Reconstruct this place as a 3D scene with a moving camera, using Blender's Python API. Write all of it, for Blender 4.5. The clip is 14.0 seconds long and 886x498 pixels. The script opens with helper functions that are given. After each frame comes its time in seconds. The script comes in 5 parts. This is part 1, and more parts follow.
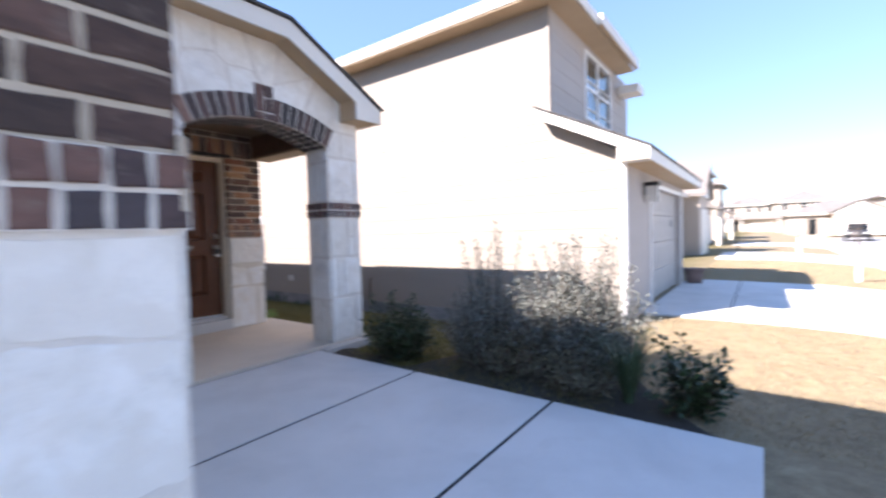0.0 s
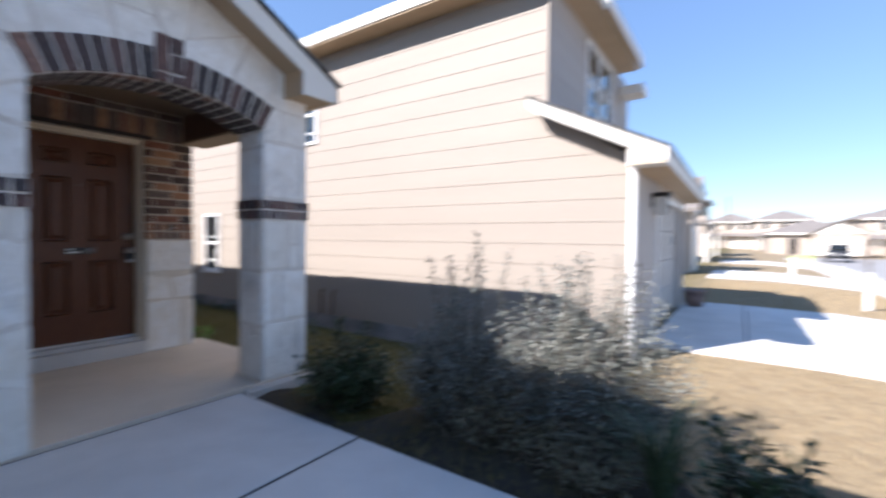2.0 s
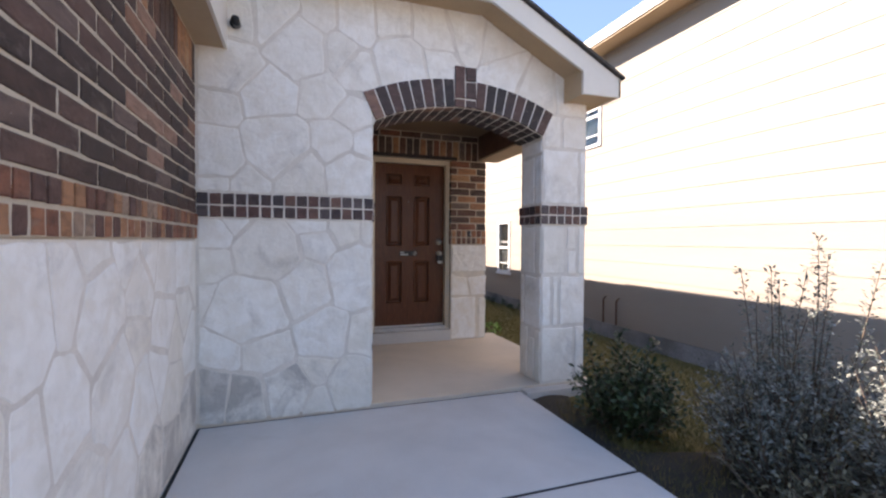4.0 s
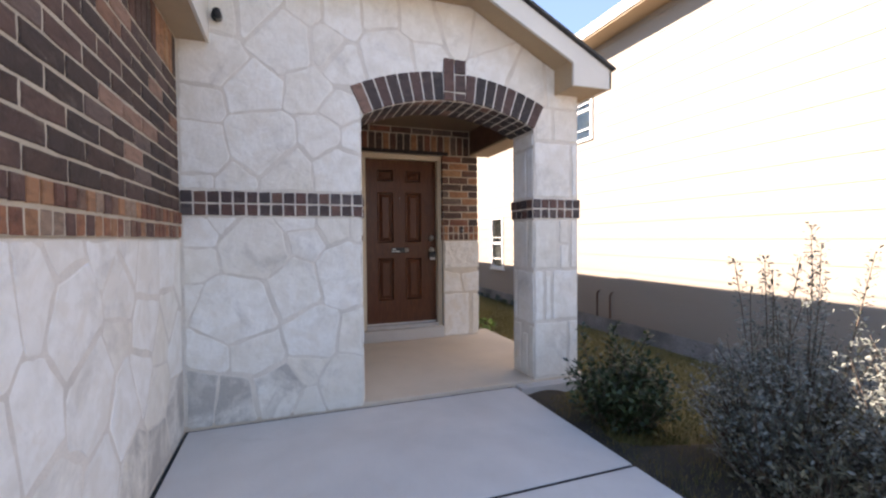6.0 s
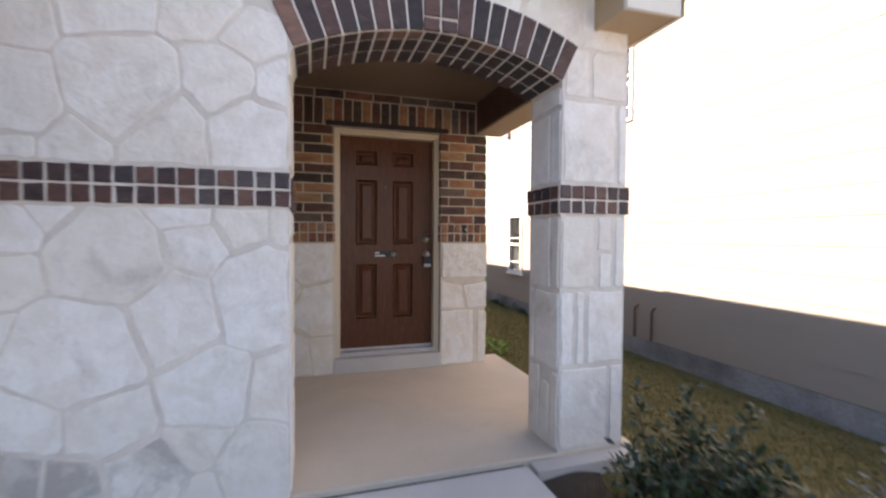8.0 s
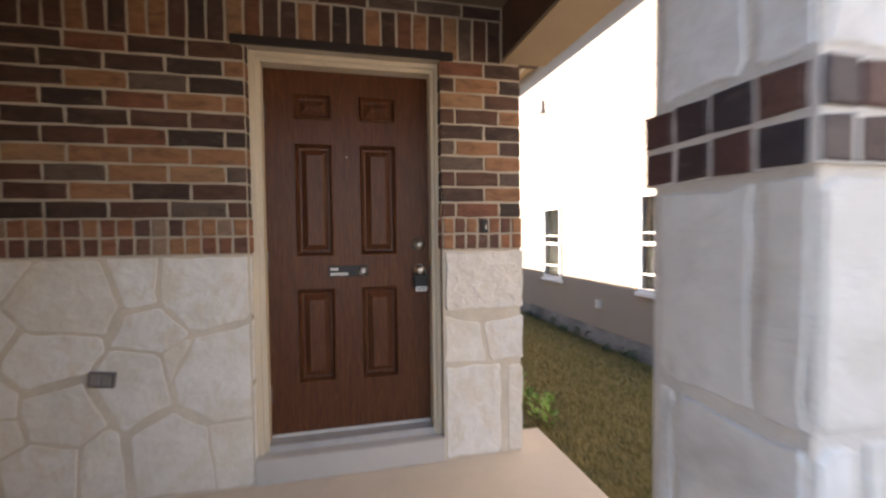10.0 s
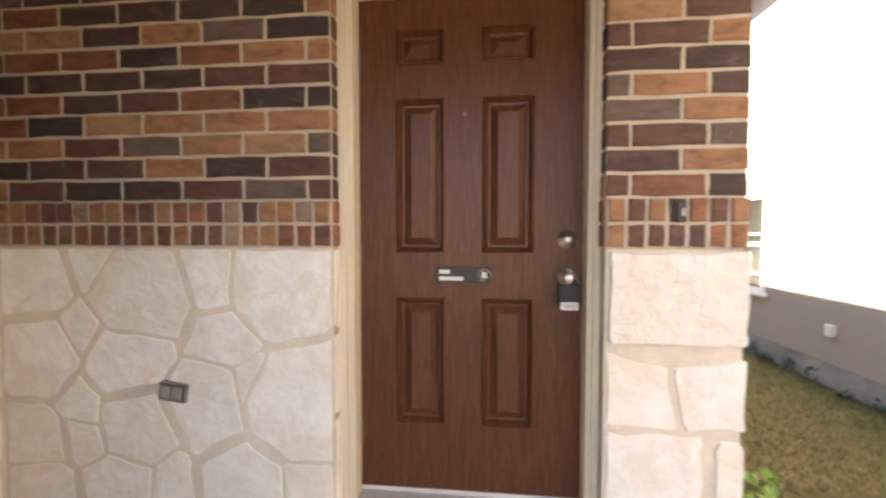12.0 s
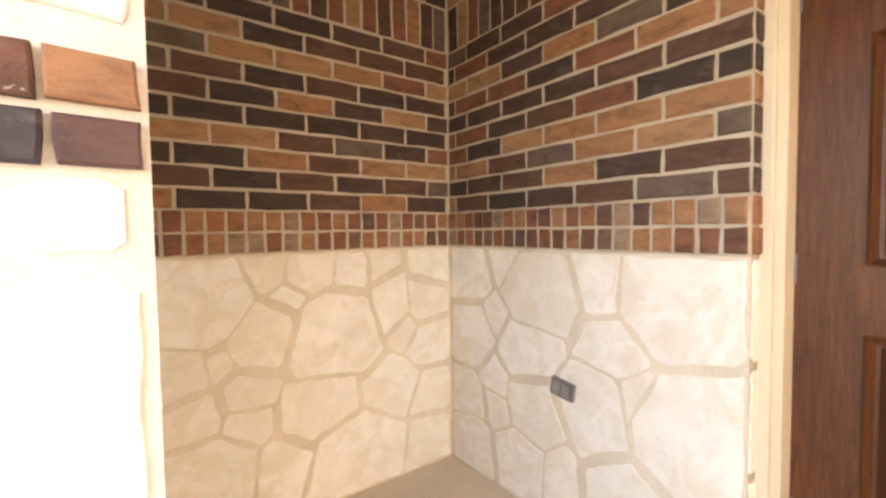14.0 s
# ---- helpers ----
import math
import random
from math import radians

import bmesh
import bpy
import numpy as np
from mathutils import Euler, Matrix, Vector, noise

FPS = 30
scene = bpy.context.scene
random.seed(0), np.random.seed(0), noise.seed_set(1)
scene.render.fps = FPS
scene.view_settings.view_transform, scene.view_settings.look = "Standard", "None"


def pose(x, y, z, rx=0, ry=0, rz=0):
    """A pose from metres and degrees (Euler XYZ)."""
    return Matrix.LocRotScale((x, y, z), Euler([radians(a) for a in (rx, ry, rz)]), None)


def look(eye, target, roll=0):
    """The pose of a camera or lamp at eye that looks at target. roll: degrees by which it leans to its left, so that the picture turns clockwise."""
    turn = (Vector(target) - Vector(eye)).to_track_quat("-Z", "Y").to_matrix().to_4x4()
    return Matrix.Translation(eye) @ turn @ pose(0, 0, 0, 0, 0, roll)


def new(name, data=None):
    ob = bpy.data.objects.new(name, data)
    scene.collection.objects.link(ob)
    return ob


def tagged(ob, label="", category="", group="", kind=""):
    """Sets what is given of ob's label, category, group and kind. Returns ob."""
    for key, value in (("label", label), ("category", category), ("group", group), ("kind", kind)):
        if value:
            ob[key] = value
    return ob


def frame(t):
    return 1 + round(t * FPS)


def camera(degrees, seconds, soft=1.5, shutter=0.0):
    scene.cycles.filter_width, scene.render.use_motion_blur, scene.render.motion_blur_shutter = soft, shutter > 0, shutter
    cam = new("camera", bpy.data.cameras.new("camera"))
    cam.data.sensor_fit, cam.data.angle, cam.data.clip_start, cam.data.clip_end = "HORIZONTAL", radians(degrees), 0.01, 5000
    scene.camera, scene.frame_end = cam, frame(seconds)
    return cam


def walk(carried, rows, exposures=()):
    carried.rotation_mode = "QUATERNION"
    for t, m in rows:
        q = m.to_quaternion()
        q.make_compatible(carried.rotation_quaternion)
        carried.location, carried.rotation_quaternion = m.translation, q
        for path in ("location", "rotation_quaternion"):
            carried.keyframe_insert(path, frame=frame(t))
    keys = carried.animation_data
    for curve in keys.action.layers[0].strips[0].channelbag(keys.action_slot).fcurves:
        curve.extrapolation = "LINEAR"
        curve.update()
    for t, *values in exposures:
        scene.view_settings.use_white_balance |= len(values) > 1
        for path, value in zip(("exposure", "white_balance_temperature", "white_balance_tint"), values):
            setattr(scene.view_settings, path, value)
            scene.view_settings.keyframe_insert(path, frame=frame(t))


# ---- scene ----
cam = camera(91.5, 14.0, soft=2.3, shutter=0.8)
PATH = [
    (0, (0.435, 1.319, 1.223), (-0.755, 2.926, 1.151), -1.6),
    (0.5, (0.285, 1.558, 1.242), (-0.648, 3.324, 1.151), 0.6),
    (1, (0.175, 1.813, 1.26), (-0.671, 3.625, 1.206), 2.1),
    (1.5, (0.008, 2.098, 1.292), (-0.844, 3.907, 1.312), 2.2),
    (2, (-0.056, 2.255, 1.286), (-1.189, 3.902, 1.237), 0.6),
    (2.5, (-0.146, 2.336, 1.305), (-1.762, 3.513, 1.259), 2.0),
    (3, (-0.138, 2.373, 1.29), (-1.98, 3.152, 1.247), 0.8),
    (3.5, (-0.132, 2.384, 1.285), (-2.026, 3.026, 1.247), 0.5),
    (5.8, (-0.16, 2.433, 1.292), (-2.043, 3.106, 1.251), -0.5),
    (6, (-0.17, 2.431, 1.274), (-2.054, 3.101, 1.223), -0.5),
    (6.5, (-0.213, 2.488, 1.269), (-2.101, 3.145, 1.21), -0.4),
    (7, (-0.466, 2.629, 1.246), (-2.347, 3.298, 1.13), 1.3),
    (7.5, (-0.803, 2.81, 1.263), (-2.67, 3.51, 1.109), -0.5),
    (8, (-1.228, 3.053, 1.304), (-3.142, 3.631, 1.245), 0.3),
    (8.2, (-1.367, 3.119, 1.309), (-3.287, 3.674, 1.226), 0.2),
    (10.3, (-3.105, 3.742, 1.336), (-5.063, 4.148, 1.277), -1.2),
    (10.5, (-3.222, 3.768, 1.316), (-5.199, 4.066, 1.246), -1.6),
    (11, (-3.484, 3.888, 1.325), (-5.478, 3.746, 1.269), 0.4),
    (11.5, (-3.59, 3.862, 1.336), (-5.582, 3.709, 1.25), -0.3),
    (12, (-3.670, 3.838, 1.304), (-5.657, 3.621, 1.223), 0.0),
    (12.5, (-3.740, 3.715, 1.330), (-5.66, 3.167, 1.24), -1.9),
    (13, (-3.816, 3.717, 1.337), (-5.38, 2.471, 1.295), -0.2),
    (13.5, (-3.812, 3.723, 1.335), (-5.085, 2.18, 1.297), -0.5),
    (14, (-3.81, 3.725, 1.334), (-4.983, 2.108, 1.244), -0.8),
]
EXPO = [(0.0, 1.92, 6250, 21), (0.5, 1.73, 6050, 19), (1.0, 1.57, 5950, 17), (1.5, 1.40, 5850, 16), (2.0, 1.36, 6000, 17), (2.5, 1.46, 6400, 20), (3.5, 1.78, 6850, 22), (6.0, 2.07, 7300, 22), (7.0, 2.05, 7350, 22), (8.0, 2.24, 7400, 22), (10.5, 2.80, 7850, 20), (12.0, 3.5, 8250, 20), (12.5, 3.76, 8350, 20), (13.0, 4.2, 8500, 19), (14.0, 4.15, 8700, 19)]
walk(cam, [(t, look(eye, target, roll)) for t, eye, target, roll in PATH], EXPO)

# ---- light: a clear morning sky and a sun behind the house ----
SUN_FROM = Vector((-1.3, -2.34, 2.07)).normalized()
world = bpy.data.worlds.new("sky")
scene.world = world
world.use_nodes = True
wn = world.node_tree.nodes
sky = wn.new("ShaderNodeTexSky")
sky.sky_type = "NISHITA"
sky.sun_disc = False
sky.sun_elevation = math.asin(SUN_FROM.z)
sky.sun_rotation = math.atan2(SUN_FROM.x, SUN_FROM.y)
sky.air_density, sky.dust_density, sky.ozone_density = 1.15, 0.0, 3.6
wn["Background"].inputs["Strength"].default_value = 0.085
even = wn.new("ShaderNodeMix")
even.data_type = "RGBA"
even.inputs[0].default_value = 0.42
even.inputs[7].default_value = (1.45, 2.45, 4.2, 1)
world.node_tree.links.new(sky.outputs["Color"], even.inputs[6])
world.node_tree.links.new(even.outputs[2], wn["Background"].inputs["Color"])
sun = new("sun", bpy.data.lights.new("sun", "SUN"))
sun.data.energy, sun.data.angle, sun.data.color = 5.0, radians(0.5), (1.0, 0.935, 0.83)
sun.matrix_world = look(SUN_FROM * 30, (0, 0, 0))


# ---- materials ----
def nodes_of(name, rough=0.8, metal=0.0):
    m = bpy.data.materials.new(name)
    m.use_nodes = True
    nt = m.node_tree
    b = nt.nodes["Principled BSDF"]
    b.inputs["Roughness"].default_value = rough
    b.inputs["Metallic"].default_value = metal
    return m, nt, b


def coords(nt, scale=(1, 1, 1), space="world"):
    mp = nt.nodes.new("ShaderNodeMapping")
    mp.inputs["Scale"].default_value = scale
    if space == "world":
        nt.links.new(nt.nodes.new("ShaderNodeNewGeometry").outputs["Position"], mp.inputs["Vector"])
    else:
        nt.links.new(nt.nodes.new("ShaderNodeTexCoord").outputs["Object"], mp.inputs["Vector"])
    return mp.outputs["Vector"]


def noise_tex(nt, vec, scale, detail=4.0, rough=0.55, warp=0.0):
    n = nt.nodes.new("ShaderNodeTexNoise")
    n.inputs["Scale"].default_value, n.inputs["Detail"].default_value = scale, detail
    n.inputs["Roughness"].default_value, n.inputs["Distortion"].default_value = rough, warp
    nt.links.new(vec, n.inputs["Vector"])
    return n.outputs["Fac"]


def ramp(nt, fac, stops, flat=False):
    r = nt.nodes.new("ShaderNodeValToRGB")
    if flat:
        r.color_ramp.interpolation = "CONSTANT"
    el = r.color_ramp.elements
    while len(el) < len(stops):
        el.new(0.5)
    for e, (p, c) in zip(el, stops):
        e.position = p
        e.color = (*c, 1) if not isinstance(c, (int, float)) else (c, c, c, 1)
    nt.links.new(fac, r.inputs["Fac"])
    return r.outputs["Color"]


def mixed(nt, a, b, fac, mode="MIX"):
    x = nt.nodes.new("ShaderNodeMix")
    x.data_type, x.blend_type = "RGBA", mode
    for sock, v in ((x.inputs[6], a), (x.inputs[7], b), (x.inputs[0], fac)):
        if hasattr(v, "is_linked"):
            nt.links.new(v, sock)
        elif isinstance(v, (int, float)):
            sock.default_value = v
        else:
            sock.default_value = (*v, 1)
    return x.outputs[2]


def bump(nt, b, height, strength=0.3, dist=0.01, under=None):
    n = nt.nodes.new("ShaderNodeBump")
    n.inputs["Strength"].default_value, n.inputs["Distance"].default_value = strength, dist
    nt.links.new(height, n.inputs["Height"])
    if under:
        nt.links.new(under, n.inputs["Normal"])
    nt.links.new(n.outputs["Normal"], b.inputs["Normal"])
    return n.outputs["Normal"]


def plain(name, colour, rough=0.6, metal=0.0, vary=0.12, scale=9.0, relief=0.1, space="world", stretch=(1, 1, 1)):
    """A painted or plain surface: broad and fine variation of one colour, with a slight relief."""
    m, nt, b = nodes_of(name, rough, metal)
    v = coords(nt, stretch, space)
    big, fine = noise_tex(nt, v, scale * 0.3, 3), noise_tex(nt, v, scale * 6, 5)
    dark, light = [c * (1 - vary) for c in colour], [min(1, c * (1 + vary * 0.6)) for c in colour]
    base = ramp(nt, big, [(0.3, dark), (0.7, light)])
    col = mixed(nt, base, ramp(nt, fine, [(0.3, 1 - vary), (0.7, 1.0)]), 0.6, "MULTIPLY")
    nt.links.new(col, b.inputs["Base Color"])
    if relief:
        bump(nt, b, fine, relief, 0.004)
    return m


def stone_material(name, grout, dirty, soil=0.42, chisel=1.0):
    m, nt, b = nodes_of(name, 0.88)
    v = coords(nt)
    info = nt.nodes.new("ShaderNodeObjectInfo")
    base = ramp(nt, info.outputs["Random"], [(0, (0.76, 0.725, 0.66)), (0.35, (0.81, 0.79, 0.75)), (0.6, (0.84, 0.83, 0.80)), (0.85, (0.79, 0.75, 0.675)), (1, (0.83, 0.815, 0.78))])
    patch = noise_tex(nt, v, 3.2, 5, 0.6, 0.4)
    col = mixed(nt, base, (0.60, 0.53, 0.41), ramp(nt, patch, [(0.56, 0.0), (0.80, 0.35)]))
    pits = noise_tex(nt, v, 38, 6, 0.62)
    col = mixed(nt, col, ramp(nt, pits, [(0.25, 0.88), (0.5, 1.0)]), 0.5, "MULTIPLY")
    cloud = noise_tex(nt, v, 7.5, 4, 0.5, 0.8)
    col = mixed(nt, col, ramp(nt, cloud, [(0.3, (0.86, 0.84, 0.80)), (0.6, (1.0, 1.0, 1.0))]), 0.8, "MULTIPLY")
    smear = ramp(nt, noise_tex(nt, v, 5.0, 7, 0.68, 0.9), [(0.50, 0.0), (0.60, 0.7)])
    col = mixed(nt, col, grout, smear)
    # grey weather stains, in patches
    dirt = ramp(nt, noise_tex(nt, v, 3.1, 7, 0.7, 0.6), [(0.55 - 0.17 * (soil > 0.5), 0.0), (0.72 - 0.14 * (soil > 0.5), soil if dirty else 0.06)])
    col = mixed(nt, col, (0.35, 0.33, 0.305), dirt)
    nt.links.new(col, b.inputs["Base Color"])
    hewn = noise_tex(nt, v, 14, 7, 0.6, 0.5)
    n1 = bump(nt, b, hewn, min(1.0, 0.42 * chisel), 0.02 * chisel)
    bump(nt, b, pits, 0.35, 0.006, n1)
    return m


def mortar_material(name, colour):
    m, nt, b = nodes_of(name, 0.95)
    v = coords(nt)
    col = ramp(nt, noise_tex(nt, v, 6, 5), [(0.3, [c * 0.86 for c in colour]), (0.7, [c * 1.08 for c in colour])])
    fine = noise_tex(nt, v, 120, 4)
    col = mixed(nt, col, ramp(nt, fine, [(0.3, 0.8), (0.6, 1.0)]), 0.6, "MULTIPLY")
    nt.links.new(col, b.inputs["Base Color"])
    bump(nt, b, fine, 0.4, 0.004)
    return m


def brick_material(name, stops, rough=0.75):
    """Fired clay: one body colour a brick, with charred and grey-washed streaks along it, flecks and pits."""
    m, nt, b = nodes_of(name, rough)
    v = coords(nt)
    info = nt.nodes.new("ShaderNodeObjectInfo")
    rnd = info.outputs["Random"]
    base = ramp(nt, rnd, stops, True)
    # each brick takes its own stretch of the streak pattern
    shift = nt.nodes.new("ShaderNodeVectorMath")
    shift.operation = "MULTIPLY_ADD"
    nt.links.new(coords(nt, (1, 1, 2.6)), shift.inputs[0])
    shift.inputs[1].default_value = (1, 1, 1)
    far = nt.nodes.new("ShaderNodeVectorMath")
    far.operation = "SCALE"
    far.inputs[0].default_value = (31.0, 17.0, 23.0)
    nt.links.new(rnd, far.inputs["Scale"])
    nt.links.new(far.outputs[0], shift.inputs[2])
    own = shift.outputs[0]
    cloud = noise_tex(nt, own, 9, 6, 0.62, 0.5)
    col = mixed(nt, base, ramp(nt, cloud, [(0.28, 0.5), (0.5, 1.0), (0.75, 1.35)]), 0.9, "MULTIPLY")
    char = ramp(nt, noise_tex(nt, own, 5.5, 6, 0.65, 0.8), [(0.60, 0.0), (0.74, 0.6)])
    col = mixed(nt, col, (0.042, 0.026, 0.02), char)
    wash = ramp(nt, noise_tex(nt, own, 7.0, 7, 0.72, 0.3), [(0.56, 0.0), (0.72, 0.42)])
    col = mixed(nt, col, (0.21, 0.165, 0.128), wash)
    fleck = ramp(nt, noise_tex(nt, v, 70, 3, 0.5), [(0.74, 0.0), (0.78, 0.6)])
    col = mixed(nt, col, (0.5, 0.46, 0.40), fleck)
    nt.links.new(col, b.inputs["Base Color"])
    n1 = bump(nt, b, noise_tex(nt, v, 60, 6, 0.65), 0.6, 0.006)
    bump(nt, b, cloud, 0.35, 0.012, n1)
    return m


DK, BK, OR, RD, GY, TN = (0.062, 0.034, 0.025), (0.046, 0.028, 0.022), (0.30, 0.145, 0.072), (0.19, 0.074, 0.042), (0.12, 0.083, 0.063), (0.325, 0.18, 0.094)
M_BRICK = brick_material("brick_mixed", [(0, DK), (0.16, (0.10, 0.046, 0.03)), (0.30, BK), (0.47, OR), (0.60, (0.07, 0.038, 0.028)), (0.70, TN), (0.83, GY), (0.93, RD)])
M_BRICK_OUT = brick_material("brick_weathered", [(0, DK), (0.2, BK), (0.42, (0.10, 0.055, 0.042)), (0.58, (0.072, 0.040, 0.032)), (0.74, (0.21, 0.105, 0.065)), (0.83, (0.12, 0.08, 0.066)), (0.92, (0.26, 0.15, 0.105))])
M_BAND = brick_material("brick_band", [(0, RD), (0.22, (0.27, 0.11, 0.055)), (0.42, (0.13, 0.055, 0.035)), (0.56, OR), (0.74, (0.16, 0.085, 0.055)), (0.82, (0.27, 0.18, 0.125)), (0.92, (0.10, 0.05, 0.038))])
M_DARKBAND = brick_material("brick_purple", [(0, (0.055, 0.032, 0.032)), (0.25, (0.10, 0.045, 0.038)), (0.5, (0.045, 0.034, 0.038)), (0.7, (0.13, 0.065, 0.05)), (0.86, (0.08, 0.06, 0.06))], 0.6)
M_ARCH = brick_material("brick_arch", [(0, (0.030, 0.021, 0.020)), (0.28, (0.050, 0.030, 0.027)), (0.5, (0.085, 0.044, 0.036)), (0.68, (0.036, 0.026, 0.025)), (0.84, (0.20, 0.11, 0.08))], 0.6)
M_KEY = brick_material("brick_key", [(0, (0.05, 0.033, 0.03)), (0.4, (0.075, 0.042, 0.036)), (0.7, (0.11, 0.055, 0.043))], 0.6)
M_STONE = stone_material("limestone", (0.735, 0.695, 0.63), True)
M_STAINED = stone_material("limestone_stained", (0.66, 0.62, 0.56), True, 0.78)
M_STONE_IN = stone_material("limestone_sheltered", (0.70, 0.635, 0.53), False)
M_CHISELLED = stone_material("limestone_chiselled", (0.74, 0.69, 0.61), False, chisel=1.7)
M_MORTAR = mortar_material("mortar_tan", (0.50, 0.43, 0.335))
M_GROUT = mortar_material("mortar_cream", (0.715, 0.668, 0.60))
M_TANGROUT = mortar_material("mortar_warm", (0.69, 0.62, 0.51))


def concrete_material(name, colour, warm):
    m, nt, b = nodes_of(name, 0.85)
    v = coords(nt)
    col = ramp(nt, noise_tex(nt, v, 1.1, 6, 0.62, 0.3), [(0.3, [c * 0.86 for c in colour]), (0.55, colour), (0.75, [c * 1.08 for c in colour])])
    speck = noise_tex(nt, v, 160, 3)
    col = mixed(nt, col, ramp(nt, speck, [(0.32, 0.72), (0.48, 1.0)]), 0.45, "MULTIPLY")
    stain = ramp(nt, noise_tex(nt, v, 2.7, 6, 0.7, 0.6), [(0.60, 0.0), (0.78, 0.5)])
    col = mixed(nt, col, warm, stain)
    nt.links.new(col, b.inputs["Base Color"])
    broom = noise_tex(nt, coords(nt, (6, 90, 6)), 3.0, 3)
    n1 = bump(nt, b, broom, 0.12, 0.003)
    bump(nt, b, speck, 0.25, 0.003, n1)
    return m


M_WALK = concrete_material("walk_concrete", (0.61, 0.60, 0.585), (0.45, 0.43, 0.40))
# Tan is partly its own pour, partly warm bounced light put into the colour.
M_PORCH = concrete_material("porch_concrete", (0.62, 0.535, 0.43), (0.44, 0.36, 0.27))
M_DRIVE = concrete_material("drive_concrete", (0.62, 0.61, 0.59), (0.54, 0.52, 0.49))
M_FOUND = plain("foundation_concrete", (0.29, 0.285, 0.28), 0.9, 0, 0.5, 5, 0.3)
M_SILL = concrete_material("sill_concrete", (0.52, 0.50, 0.47), (0.42, 0.40, 0.37))
M_ROAD = concrete_material("asphalt_worn", (0.29, 0.285, 0.28), (0.24, 0.235, 0.23))
M_SIDING = plain("lap_siding_beige", (0.315, 0.272, 0.228), 0.7, 0, 0.05, 4, 0.12, stretch=(0.25, 0.25, 2))
M_SIDING_G = plain("lap_siding_taupe", (0.39, 0.355, 0.325), 0.7, 0, 0.06, 4, 0.12, stretch=(0.25, 0.25, 2))
M_TRIM = plain("trim_cream", (0.66, 0.57, 0.43), 0.5, 0, 0.07, 7, 0.06)
M_FASCIA = plain("fascia_paint", (0.70, 0.665, 0.60), 0.55, 0, 0.05, 5, 0.05)
M_SOFFIT = plain("soffit_tan", (0.46, 0.34, 0.215), 0.7, 0, 0.08, 5, 0.05)
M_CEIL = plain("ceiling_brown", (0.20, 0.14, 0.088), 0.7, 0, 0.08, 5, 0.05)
M_WHITE = plain("window_white", (0.80, 0.80, 0.79), 0.45, 0, 0.03, 5, 0.02)
M_SHINGLE = plain("asphalt_shingle", (0.075, 0.07, 0.066), 0.95, 0, 0.4, 30, 0.6)
M_BLACK = plain("black_metal", (0.018, 0.018, 0.02), 0.4, 0.3, 0.2, 20, 0.05)
M_RUST = plain("rusty_lintel", (0.03, 0.022, 0.02), 0.7, 0.2, 0.3, 20, 0.2)
M_RUSTPIPE = plain("rust_brown", (0.13, 0.07, 0.045), 0.7, 0.1, 0.2, 30, 0.1)
M_JOINT = plain("joint_filler_black", (0.025, 0.025, 0.028), 0.9, 0, 0.3, 30, 0.3)
M_NICKEL = plain("satin_nickel", (0.62, 0.60, 0.56), 0.28, 1.0, 0.05, 30, 0.02)
M_GREYPLATE = plain("grey_metal_plate", (0.23, 0.22, 0.23), 0.45, 0.6, 0.15, 30, 0.05)
M_FLAP = plain("grey_flap", (0.30, 0.29, 0.29), 0.45, 0.3, 0.15, 30, 0.05)
M_ALU = plain("dull_aluminium", (0.52, 0.51, 0.49), 0.5, 0.3, 0.1, 30, 0.05)
M_PALE = plain("pale_print", (0.62, 0.61, 0.58), 0.5, 0, 0.08, 30, 0.0)
M_SOIL = plain("bed_soil", (0.048, 0.038, 0.028), 0.95, 0, 0.4, 8, 0.7)
M_DOORGREY = plain("garage_door_grey", (0.43, 0.40, 0.365), 0.6, 0, 0.05, 3, 0.05)
M_GLASS, _nt, _b = nodes_of("window_glass", 0.03)
_b.inputs["Base Color"].default_value = (0.9, 0.93, 0.92, 1)
_b.inputs["Transmission Weight"].default_value = 1.0
M_ROOM = plain("unlit_room_dark", (0.035, 0.045, 0.04), 0.9, 0, 0.2, 3, 0)
M_BLIND = plain("blind_grey", (0.13, 0.135, 0.13), 0.8, 0, 0.15, 4, 0.1)


def door_material():
    m, nt, b = nodes_of("door_stained_wood", 0.34)
    v = coords(nt, (1, 6, 0.5))
    grain = noise_tex(nt, v, 7, 6, 0.6, 2.2)
    fine = noise_tex(nt, coords(nt, (1, 60, 2.2)), 8, 4, 0.6, 0.6)
    col = ramp(nt, grain, [(0.25, (0.060, 0.0205, 0.0105)), (0.5, (0.099, 0.0345, 0.0155)), (0.75, (0.153, 0.057, 0.0245))])
    col = mixed(nt, col, ramp(nt, fine, [(0.3, 0.72), (0.6, 1.04)]), 0.5, "MULTIPLY")
    nt.links.new(col, b.inputs["Base Color"])
    b.inputs["Specular IOR Level"].default_value = 0.28
    bump(nt, b, fine, 0.2, 0.003)
    return m


M_DOOR = door_material()


def leaf_material(name, a, c, rough=0.5):
    m, nt, b = nodes_of(name, rough)
    geo = nt.nodes.new("ShaderNodeNewGeometry")
    col = ramp(nt, geo.outputs["Random Per Island"], [(0, a), (0.6, [(p + q) / 2 for p, q in zip(a, c)]), (1, c)])
    nt.links.new(col, b.inputs["Base Color"])
    return m


